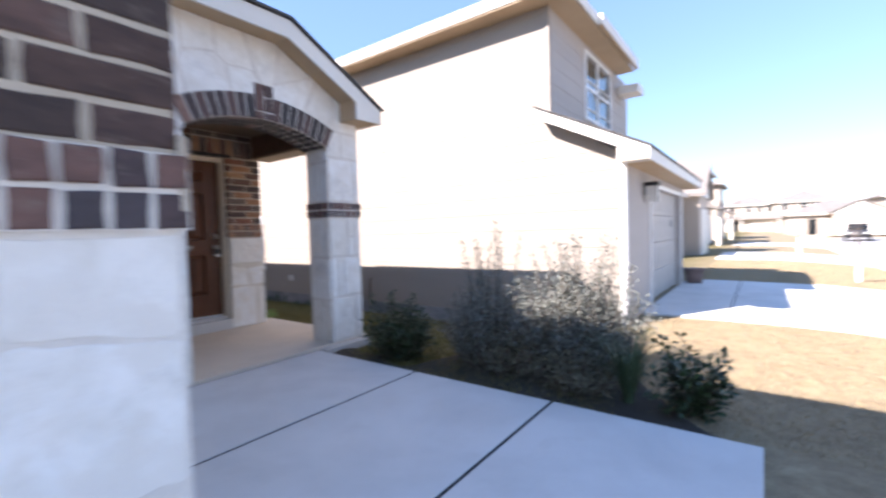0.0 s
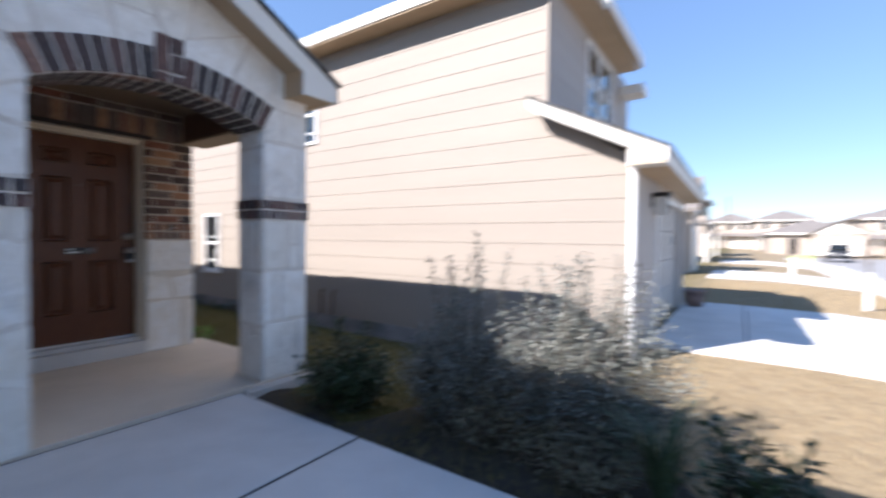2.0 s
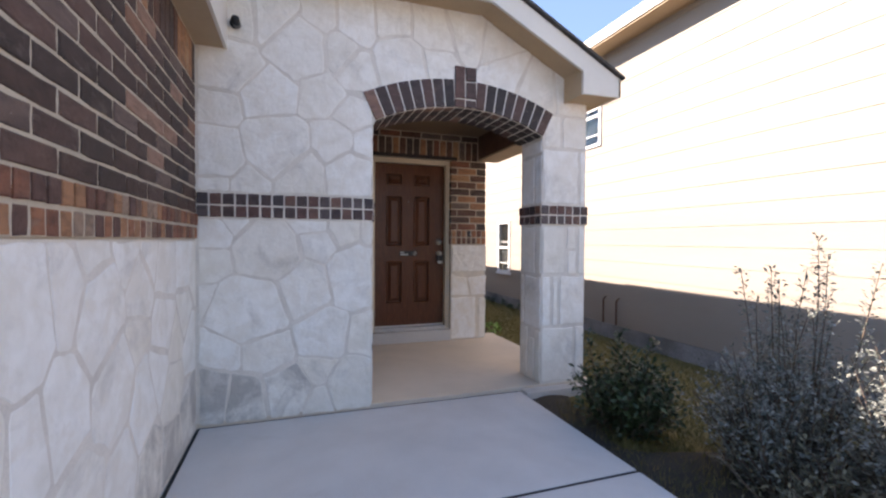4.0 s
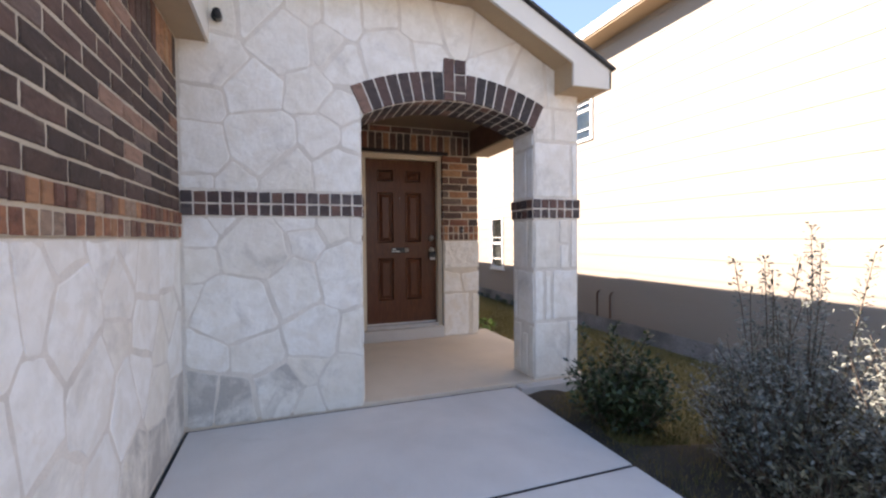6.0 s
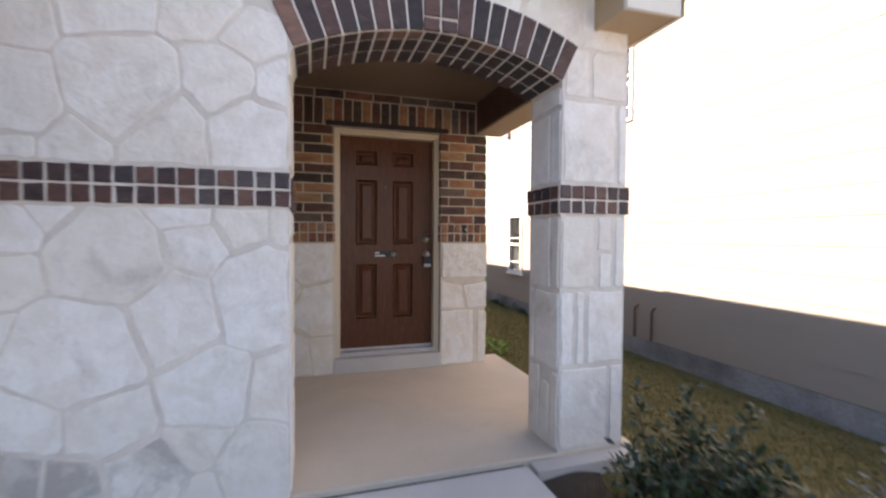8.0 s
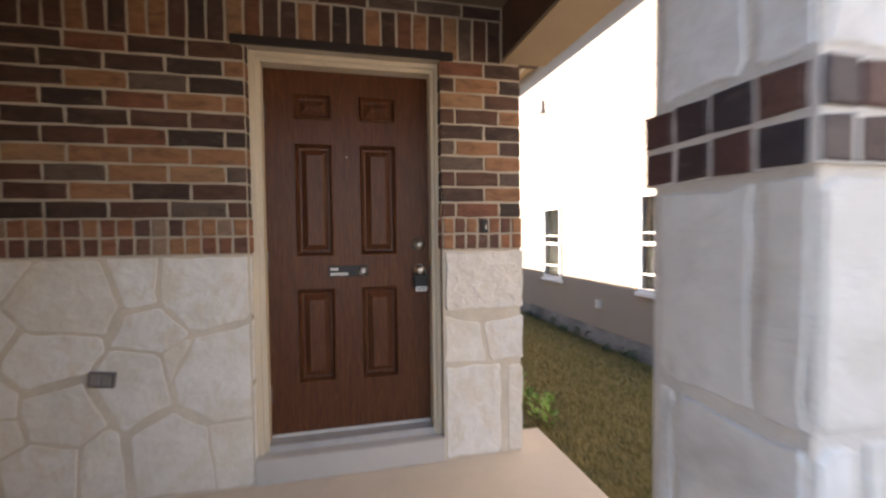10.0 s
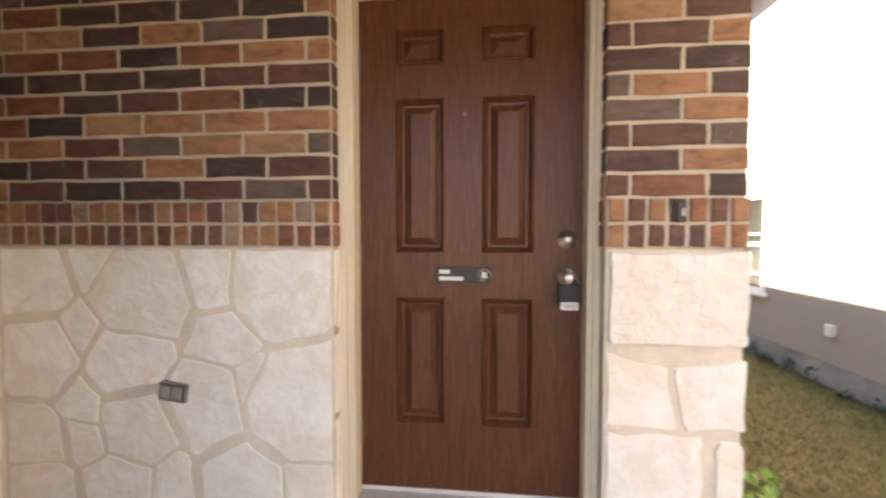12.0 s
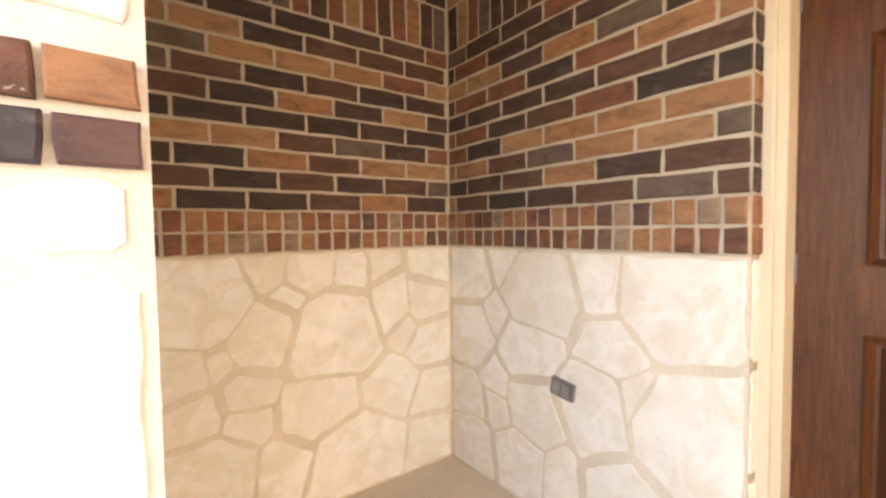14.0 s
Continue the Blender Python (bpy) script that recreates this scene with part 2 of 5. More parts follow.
M_HOLLY = leaf_material("holly_leaf", (0.014, 0.028, 0.011), (0.05, 0.08, 0.028), 0.4)
M_DULL = leaf_material("dull_leaf", (0.10, 0.095, 0.06), (0.24, 0.215, 0.14), 0.8)
M_SAGE = leaf_material("sage_leaf", (0.085, 0.095, 0.078), (0.29, 0.295, 0.26), 0.7)
M_STRAP = leaf_material("strap_leaf", (0.035, 0.06, 0.03), (0.10, 0.13, 0.065), 0.5)
M_WEED = leaf_material("weed_leaf", (0.12, 0.24, 0.03), (0.22, 0.36, 0.06), 0.5)
M_STEM = plain("woody_stem", (0.13, 0.095, 0.07), 0.9, 0, 0.25, 30, 0.3)
M_BLADE_G = leaf_material("grass_green", (0.085, 0.092, 0.02), (0.27, 0.205, 0.075), 0.7)
M_BLADE_D = leaf_material("grass_dry", (0.27, 0.20, 0.115), (0.46, 0.365, 0.225), 0.8)


def ground_material():
    m, nt, b = nodes_of("turf", 0.95)
    v = coords(nt)
    sep = nt.nodes.new("ShaderNodeSeparateXYZ")
    nt.links.new(v, sep.inputs[0])
    wob = noise_tex(nt, v, 1.3, 4)
    add = nt.nodes.new("ShaderNodeMath")
    add.operation = "ADD"
    nt.links.new(sep.outputs["X"], add.inputs[0])
    nt.links.new(wob, add.inputs[1])
    where = nt.nodes.new("ShaderNodeMapRange")
    where.inputs["From Min"].default_value, where.inputs["From Max"].default_value = -1.6, 0.3
    nt.links.new(add.outputs[0], where.inputs["Value"])
    n = noise_tex(nt, v, 7, 6, 0.65)
    green = ramp(nt, n, [(0.3, (0.065, 0.06, 0.016)), (0.55, (0.13, 0.105, 0.032)), (0.75, (0.21, 0.155, 0.058))])
    dry = ramp(nt, n, [(0.3, (0.20, 0.145, 0.085)), (0.55, (0.29, 0.225, 0.135)), (0.75, (0.38, 0.305, 0.19))])
    col = mixed(nt, green, dry, where.outputs["Result"])
    fine = noise_tex(nt, v, 70, 5, 0.7)
    col = mixed(nt, col, ramp(nt, fine, [(0.3, 0.65), (0.6, 1.08)]), 0.8, "MULTIPLY")
    nt.links.new(col, b.inputs["Base Color"])
    bump(nt, b, fine, 0.6, 0.02)
    return m


M_TURF = ground_material()


# ---- mesh helpers ----
def mesh_ob(name, bm, material, parent=None, smooth=False):
    me = bpy.data.meshes.new(name)
    bmesh.ops.recalc_face_normals(bm, faces=bm.faces)
    bm.to_mesh(me)
    bm.free()
    me.materials.append(material)
    if smooth:
        for p in me.polygons:
            p.use_smooth = True
    ob = new(name, me)
    ob.parent = parent
    return ob


def part(name, bm, material, parent, label="", smooth=False):
    ob = mesh_ob(name, bm, material, parent, smooth)
    return tagged(ob, label) if label else ob


def box(bm, x0, x1, y0, y1, z0, z1, bevel=0.0):
    vs = [bm.verts.new(c) for c in ((x0, y0, z0), (x1, y0, z0), (x1, y1, z0), (x0, y1, z0), (x0, y0, z1), (x1, y0, z1), (x1, y1, z1), (x0, y1, z1))]
    fs = [bm.faces.new([vs[i] for i in f]) for f in ((0, 3, 2, 1), (4, 5, 6, 7), (0, 1, 5, 4), (1, 2, 6, 5), (2, 3, 7, 6), (3, 0, 4, 7))]
    if bevel:
        es = {e for f in fs for e in f.edges}
        bmesh.ops.bevel(bm, geom=list(es), offset=bevel, segments=2, affect="EDGES", profile=0.6)
    return bm


def boxed(*a, bevel=0.0):
    return box(bmesh.new(), *a, bevel=bevel)


def prism(bm, outline, axis, a, b):
    """Extrudes an outline of (u, v) along an axis from a to b: x: (y, z), y: (x, z), z: (x, y)."""
    put = {"x": lambda u, v, w: (w, u, v), "y": lambda u, v, w: (u, w, v), "z": lambda u, v, w: (u, v, w)}[axis]
    lo = [bm.verts.new(put(u, v, a)) for u, v in outline]
    hi = [bm.verts.new(put(u, v, b)) for u, v in outline]
    bm.faces.new(lo)
    bm.faces.new(hi[::-1])
    for i in range(len(lo)):
        j = (i + 1) % len(lo)
        bm.faces.new((lo[i], hi[i], hi[j], lo[j]))
    return bm


def disc(bm, c, r, depth, axis="x", segs=20, r2=None):
    m = Matrix.Translation(c) @ {"x": Matrix.Rotation(radians(90), 4, "Y"), "y": Matrix.Rotation(radians(90), 4, "X"), "z": Matrix.Identity(4)}[axis]
    bmesh.ops.create_cone(bm, cap_ends=True, segments=segs, radius1=r, radius2=r if r2 is None else r2, depth=depth, matrix=m)
    return bm


def tube(bm, pts, r0, r1, segs=5):
    rings = []
    for i, p in enumerate(pts):
        d = (Vector(pts[min(i + 1, len(pts) - 1)]) - Vector(pts[max(i - 1, 0)])).normalized()
        a = d.orthogonal().normalized()
        b = d.cross(a)
        r = r0 + (r1 - r0) * i / (len(pts) - 1)
        rings.append([bm.verts.new(Vector(p) + r * (a * math.cos(t) + b * math.sin(t))) for t in (k * 2 * math.pi / segs for k in range(segs))])
    for q, s in zip(rings, rings[1:]):
        for k in range(segs):
            bm.faces.new((q[k], q[(k + 1) % segs], s[(k + 1) % segs], s[k]))
    bm.faces.new(rings[-1])
    bm.faces.new(rings[0][::-1])


def thing(name, x, y, z, label, category, group="", kind="", rot=0):
    ob = new(name)
    ob.matrix_basis = pose(x, y, z, 0, 0, rot)
    ob.empty_display_size = 0.1
    return tagged(ob, label, category, group, kind)


def structure(ob, label, category):
    return tagged(ob, label, category, kind="structure")


# walls are laid out in (u, v): u along the wall, v up, and pieces stand proud of it by w
def wall_pose(x, y, rot):
    return pose(x, y, 0, 0, 0, rot)


_pieces = {}


def brick_mesh(w, h, proud, material):
    """One of four ragged-edged bricks of a size, shared by its repeats."""
    kind = random.randrange(4)
    key = (round(w, 3), round(h, 3), round(proud, 3), material.name, kind)
    if key not in _pieces:
        rng = random.Random(kind * 7 + int(w * 1000))
        n = 3 if w > 0.15 else 1
        side = [(w * k / n, 0.0) for k in range(n)] + [(w, h * k / 2) for k in range(2)]
        ring = side + [(w - u, h - v) for u, v in side]
        ring = [(min(w + 0.0015, max(-0.0015, u + rng.uniform(-0.0034, 0.0034))), v + rng.uniform(-0.0034, 0.0024)) for u, v in ring]
        bm = bmesh.new()
        layers = []
        for depth, c in ((0.004, 0.0), (-proud + 0.003, 0.0), (-proud, 0.0045)):
            lay = []
            for u, v in ring:
                lay.append(bm.verts.new((u + c * (1 - 2 * u / w), depth, v + c * (1 - 2 * v / h))))
            layers.append(lay)
        m = len(ring)
        for a, b in zip(layers, layers[1:]):
            for i in range(m):
                bm.faces.new((a[i], a[(i + 1) % m], b[(i + 1) % m], b[i]))
        bm.faces.new(layers[2])
        bmesh.ops.recalc_face_normals(bm, faces=bm.faces)
        me = bpy.data.meshes.new("brick")
        bm.to_mesh(me)
        bm.free()
        me.materials.append(material)
        _pieces[key] = me
    return _pieces[key]


def lay_brick(parent, wall, u, v, w, h, proud, material, name="brick"):
    ob = new(name, brick_mesh(w, h, proud, material))
    ob.parent = parent
    ob.matrix_basis = wall @ pose(u, random.uniform(-0.0015, 0.0015), v, 0, random.uniform(-0.25, 0.25), 0)
    return ob


def running_bond(parent, wall, u0, u1, v0, rows, material=None, length=0.248, course=0.0862, joint=0.013, proud=0.005, shift=0, offset=0.5, flush=False):
    """Courses of stretchers from u0 (or, if flush, back from u1), every other one moved by offset of a brick."""
    material = material or M_BRICK
    for r in range(rows):
        u = u0 - (length + joint) * (offset if (r + shift) % 2 else 0.0)
        if flush:
            u = u1 - length + (length + joint) * (offset if (r + shift) % 2 else 0.0)
            while u > u0:
                u -= length + joint
        while u < u1 - 0.02:
            a, b = max(u, u0), min(u + length, u1)
            if b - a > 0.02:
                lay_brick(parent, wall, a, v0 + r * course + joint / 2, b - a, course - joint, proud, material)
            u += length + joint


def header_rows(parent, wall, u0, u1, v0, rows=2, pitch=0.0735, height=0.0875, joint=0.013, proud=0.022, material=None, shift=0.0):
    material = material or M_BAND
    n = max(1, round((u1 - u0) / pitch))
    p = (u1 - u0) / n
    bed = part("mortar_bed", boxed(u0 + 0.003, u1 - 0.003, -proud + 0.009, 0.002, v0 + 0.004, v0 + rows * height - 0.004), M_GROUT if material is M_DARKBAND else M_MORTAR, parent)
    bed.matrix_basis = wall
    for r in range(rows):
        for k in range(n):
            lay_brick(parent, wall, u0 + k * p + joint / 2, v0 + r * height + joint / 2, p - joint, height - joint, proud - 0.005 * (rows - 1 - r) , material)


def soldiers(parent, wall, u0, u1, v0, height=0.24, pitch=0.0862, joint=0.013):
    n = max(1, round((u1 - u0) / pitch))
    p = (u1 - u0) / n
    for k in range(n):
        lay_brick(parent, wall, u0 + k * p + joint / 2, v0 + joint / 2, p - joint, height - joint, 0.005, M_BRICK)


def clip_poly(poly, n, d):
    """Keeps the part of a convex outline where n . p <= d."""
    out = []
    for i, p in enumerate(poly):
        q = poly[(i + 1) % len(poly)]
        a, b = n[0] * p[0] + n[1] * p[1] - d, n[0] * q[0] + n[1] * q[1] - d
        if a <= 0:
            out.append(p)
        if a * b < 0:
            t = a / (a - b)
            out.append((p[0] + t * (q[0] - p[0]), p[1] + t * (q[1] - p[1])))
    return out


def lay_stone(parent, wall, poly, proud=0.006, rng=random, wobble=0.010, material=None, rounded=False):
    """One rough-edged flat stone over a convex outline of (u, v)."""
    ring, turn = [], rng.uniform(0, 50)
    for i, p in enumerate(poly):
        q = poly[(i + 1) % len(poly)]
        d = math.hypot(q[0] - p[0], q[1] - p[1])
        if d < 0.012:
            continue
        nx, ny = (q[1] - p[1]) / d, -(q[0] - p[0]) / d
        steps = max(1, int(d / 0.05))
        cut = min(rng.choice((rng.uniform(0.003, 0.01), rng.uniform(0.01, 0.03))), d * 0.28)
        ring.append((p[0] + (q[0] - p[0]) * cut / d, p[1] + (q[1] - p[1]) * cut / d))
        for k in range(1, steps):
            u, v = p[0] + (q[0] - p[0]) * k / steps, p[1] + (q[1] - p[1]) * k / steps
            o = wobble * (noise.noise((u * 8 + turn, v * 8, turn)) * 1.2 - 0.28) + rng.uniform(-0.0025, 0.0015)
            ring.append((u + nx * o, v + ny * o))
        ring.append((q[0] - (q[0] - p[0]) * cut / d, q[1] - (q[1] - p[1]) * cut / d))
    if len(ring) < 4:
        return None
    if rounded:
        ring = [((1 - t) * a[0] + t * b[0], (1 - t) * a[1] + t * b[1]) for a, b in zip(ring, ring[1:] + ring[:1]) for t in (0.09, 0.91)]
    cu, cv = sum(p[0] for p in ring) / len(ring), sum(p[1] for p in ring) / len(ring)
    bm = bmesh.new()
    tip = rng.uniform(-0.003, 0.004), rng.uniform(-0.003, 0.003)
    layers = []
    for w, s in ((-0.004, 1.0), (proud * 0.5, 0.994), (proud, 0.975)):
        lay = []
        for u, v in ring:
            x, z = (u - cu) * s, (v - cv) * s
            tilt = (x * tip[0] + z * tip[1]) * 2 if w > 0 else 0
            lay.append(bm.verts.new((x, -w - tilt, z)))
        layers.append(lay)
    n = len(ring)
    for a, b in zip(layers, layers[1:]):
        for i in range(n):
            bm.faces.new((a[i], a[(i + 1) % n], b[(i + 1) % n], b[i]))
    mid = bm.verts.new((0, -proud - rng.uniform(0.0, 0.002), 0))
    for i in range(n):
        bm.faces.new((layers[2][i], layers[2][(i + 1) % n], mid))
    ob = mesh_ob("stone", bm, material or M_STONE, parent)
    ob.matrix_basis = wall @ pose(cu, 0, cv)
    return ob


def poly_area(p):
    return 0.5 * abs(sum(a[0] * b[1] - b[0] * a[1] for a, b in zip(p, p[1:] + p[:1])))


def fieldstones(parent, wall, region, stones, joint=0.017, proud=0.0038, seed=1, material=None, soiled=0.9, limit=None):
    """Random rubble: stones (u, v, half-width) share out a convex region, with uneven mortar joints between neighbours."""
    rng = random.Random(seed)
    gaps = {}
    for i, (u, v, r) in enumerate(stones):
        p = list(region)
        if limit:
            for n, d in limit(u, v):
                p = clip_poly(p, n, d)
        for j, (a, b, q) in enumerate(stones):
            d = math.hypot(a - u, b - v)
            if i == j or d > 1.6 or len(p) < 3:
                continue
            n = ((a - u) / d, (b - v) / d)
            along = (d * d + r * r - q * q) / (2 * d)
            key = (min(i, j), max(i, j))
            if key not in gaps:
                gaps[key] = joint * rng.choice((0.16, 0.3, 0.5, 0.8)), rng.uniform(-0.19, 0.19)
            gap, turn = gaps[key]
            c = (u + n[0] * along, v + n[1] * along)
            n = (n[0] * math.cos(turn) - n[1] * math.sin(turn), n[0] * math.sin(turn) + n[1] * math.cos(turn))
            p = clip_poly(p, n, n[0] * c[0] + n[1] * c[1] - gap)
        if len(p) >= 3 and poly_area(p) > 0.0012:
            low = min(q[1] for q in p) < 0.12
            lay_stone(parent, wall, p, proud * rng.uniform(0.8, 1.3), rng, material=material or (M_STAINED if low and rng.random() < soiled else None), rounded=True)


def rect(u0, u1, v0, v1, g=0.008):
    return [(u0 + g, v0 + g), (u1 - g, v0 + g), (u1 - g, v1 - g), (u0 + g, v1 - g)]


def holed_wall(bm, u0, u1, v0, v1, holes, solid):
    """Boxes that fill a rectangle but for its holes (u0, u1, v0, v1); solid(u0, u1, v0, v1) adds one."""
    vs = sorted({v0, v1, *(h[2] for h in holes), *(h[3] for h in holes)})
    for a, b in zip(vs, vs[1:]):
        cut = sorted((h[0], h[1]) for h in holes if h[2] < b - 1e-6 and h[3] > a + 1e-6)
        u = u0
        for c, d in cut:
            if c > u:
                solid(bm, u, c, a, b)
            u = d
        if u < u1:
            solid(bm, u, u1, a, b)
    return bm


# ---- the ground: one sheet to the horizon, dipping between the houses and falling to the road ----
def smooth(a, b, x):
    t = min(1, max(0, (x - a) / (b - a)))
    return t * t * (3 - 2 * t)


def ground_z(x, y):
    z = -0.07 - 0.27 * smooth(0.5, 5.0, x) - 0.22 * smooth(5.15, 5.3, x) + 0.16 * smooth(14.4, 14.9, x)
    z -= 0.25 * smooth(4.9, 6.9, y) * (1 - smooth(-2.6, -0.6, x)) * (1 - smooth(7.6, 9.0, y))
    return z


def axis_steps(fine0, fine1, step, far):
    pts = list(np.arange(fine0, fine1 + 1e-6, step))
    d = step
    lo, hi = [], []
    a, b = fine0, fine1
    while b < far:
        d *= 1.45
        a, b = a - d, b + d
        lo.append(a)
        hi.append(b)
    return lo[::-1] + pts + hi


def build_ground():
    xs, ys = axis_steps(-13, 16, 0.3, 900), axis_steps(3.0, 18, 0.3, 900)
    verts = [(x, y, ground_z(x, y)) for y in ys for x in xs]
    n = len(xs)
    faces = [(j * n + i, j * n + i + 1, (j + 1) * n + i + 1, (j + 1) * n + i) for j in range(len(ys) - 1) for i in range(n - 1)]
    me = bpy.data.meshes.new("ground")
    me.from_pydata(verts, [], faces)
    me.materials.append(M_TURF)
    structure(new("ground", me), "dry straw-coloured lawn, greener between the houses", "ground")


build_ground()

# ---- own house: structure ----
AX, ABACK = -3.43, -3.84          # arch wall, front and back
DX = -5.28                        # door wall
GY_, GX = 1.75, -0.62             # garage: side wall and front
RAKE_X, EAVE_Y, EAVE_Z, PITCH, RIDGE_Y = -3.15, 5.01, 2.665, 0.52, 3.84
ARC_R, ARC_Y, ARC_Z, ARC_A = 1.663, 3.6975, 0.705, radians(26.1)


def roof_z(y):
    return EAVE_Z + PITCH * (EAVE_Y - max(y, RIDGE_Y))


# arch wall: one solid with the arched opening
arc = [(ARC_Y + ARC_R * math.sin(a), ARC_Z + ARC_R * math.cos(a)) for a in np.linspace(-ARC_A, ARC_A, 25)]
PBACK = -3.795
crown = (ARC_Y, ARC_Z + ARC_R)
left = [(GY_, -0.3), (2.945, -0.3), (2.945, 2.15)] + [p for p in arc if p[0] < ARC_Y - 0.001] + [crown, (ARC_Y, roof_z(ARC_Y) - 0.11), (GY_, roof_z(GY_) - 0.11)]
right = [crown] + [p for p in arc if p[0] > ARC_Y + 0.001] + [(4.43, 2.15), (4.43, -0.3), (4.875, -0.3), (4.875, roof_z(4.875) - 0.11), (RIDGE_Y, roof_z(RIDGE_Y) - 0.11), (ARC_Y, roof_z(ARC_Y) - 0.11)]
arch_wall = structure(mesh_ob("wall_arch", prism(prism(bmesh.new(), left, "x", ABACK, AX), right, "x", PBACK, AX), M_GROUT), "cream limestone entry wall with a brick arch", "wall")

# door wall, porch side wall, garage walls
bm = holed_wall(bmesh.new(), GY_ - 0.2, 4.72, -0.3, 2.72, [(3.235, 4.25, -0.3, 2.30)], lambda b, u0, u1, v0, v1: box(b, DX - 0.25, DX, u0, u1, v0, v1))
door_wall = structure(mesh_ob("wall_door", bm, M_MORTAR), "mixed brick over cream limestone wall around the front door", "wall")
porch_side = structure(mesh_ob("wall_porch_side", boxed(DX - 0.0, ABACK, GY_ - 0.2, 1.766, -0.3, 2.72), M_MORTAR), "mixed brick over limestone side wall of the porch", "wall")
garage_side = structure(mesh_ob("wall_garage_side", boxed(AX - 0.0, GX - 0.2, GY_ - 0.2, GY_, -0.3, 2.72), M_MORTAR), "mixed brick over limestone garage side wall", "wall")
garage_front = structure(mesh_ob("wall_garage_front", boxed(GX - 0.2, GX, 1.0, GY_, -0.3, 2.9), M_MORTAR), "mixed brick over limestone pier beside the garage door", "wall")
garage_rest = structure(mesh_ob("wall_garage_door_side", holed_wall(bmesh.new(), -6.0, 1.0, -0.3, 2.9, [(-4.0, 0.9, -0.3, 2.15)], lambda b, u0, u1, v0, v1: box(b, GX - 0.2, GX, u0, u1, v0, v1)), M_SIDING_G), "taupe garage front wall", "wall")
structure(mesh_ob("wall_north", boxed(-18, DX - 0.25, 4.5, 4.72, -0.3, 2.72), M_SIDING_G), "taupe side wall of the house", "wall")
structure(mesh_ob("wall_south", boxed(-18, GX - 0.2, -6.2, -6.0, -0.3, 2.72), M_SIDING_G), "taupe far side wall of the house", "wall")
structure(mesh_ob("wall_west", boxed(-18.2, -18, -6.2, 4.72, -0.3, 2.72), M_SIDING_G), "taupe back wall of the house", "wall")

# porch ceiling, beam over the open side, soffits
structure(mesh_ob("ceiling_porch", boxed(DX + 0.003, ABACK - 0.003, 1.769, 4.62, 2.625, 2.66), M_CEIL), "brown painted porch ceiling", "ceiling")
beam = structure(mesh_ob("beam", boxed(DX - 0.1, ABACK - 0.003, 4.62, 4.875, 2.335, 2.66), M_RUSTPIPE), "brown boxed beam with a tan underside over the open porch side", "beam")
part("beam_trim", boxed(DX + 0.003, ABACK - 0.003, 4.615, 4.88, 2.312, 2.334), M_SOFFIT, beam)
structure(mesh_ob("soffit", boxed(-18.3, AX - 0.0, 4.8755, EAVE_Y - 0.02, 2.522, 2.54), M_SOFFIT), "tan eave soffit", "soffit")
structure(mesh_ob("fascia", boxed(-18.3, RAKE_X, EAVE_Y - 0.02, EAVE_Y, 2.515, 2.665), M_FASCIA), "pale painted eave fascia", "fascia")

# gable roof over the porch
def porch_roof():
    roof = thing("roof", -3.15, 3.2, 2.6, "dark shingled gable roof with pale fascia over the porch", "roof", kind="structure")
    o = Vector((-3.15, 3.2, 2.6))
    def local(bm):
        bmesh.ops.translate(bm, verts=bm.verts, vec=-o)
        return bm
    low, peak = 1.60, roof_z(RIDGE_Y)
    top = [(EAVE_Y + 0.02, EAVE_Z), (RIDGE_Y, peak + 0.01), (low, peak + 0.01)]
    part("shingles", local(prism(bmesh.new(), top + [(low, peak + 0.034), (RIDGE_Y, peak + 0.034), (EAVE_Y + 0.02, EAVE_Z + 0.022)], "x", -7.0, RAKE_X + 0.03)), M_SHINGLE, roof)
    pts = [(RIDGE_Y, peak), (EAVE_Y, EAVE_Z), (EAVE_Y, EAVE_Z - 0.15), (4.635, EAVE_Z - 0.155), (4.635, roof_z(4.635) - 0.165), (RIDGE_Y - 0.03, peak - 0.165), (low, peak - 0.165), (low, peak)]
    part("rake_board", local(prism(bmesh.new(), pts, "x", RAKE_X - 0.025, RAKE_X)), M_FASCIA, roof)
    pts = [(low, peak - 0.135), (RIDGE_Y, peak - 0.135), (4.66, roof_z(4.66) - 0.135), (4.66, roof_z(4.66) - 0.115), (RIDGE_Y, peak - 0.115), (low, peak - 0.115)]
    part("rake_soffit", local(prism(bmesh.new(), pts, "x", AX, RAKE_X - 0.025)), M_SOFFIT, roof)
    # boxed eave return at the corner, tan to put its inner shadow into the colour
    part("eave_return", local(boxed(AX, RAKE_X - 0.025, 4.635, 4.655, EAVE_Z - 0.155, 2.83)), M_SOFFIT, roof)
    part("return_soffit", local(boxed(AX - 0.0, RAKE_X - 0.025, 4.655, EAVE_Y - 0.02, EAVE_Z - 0.145, EAVE_Z - 0.125)), M_SOFFIT, roof, "tan soffit board")
porch_roof()

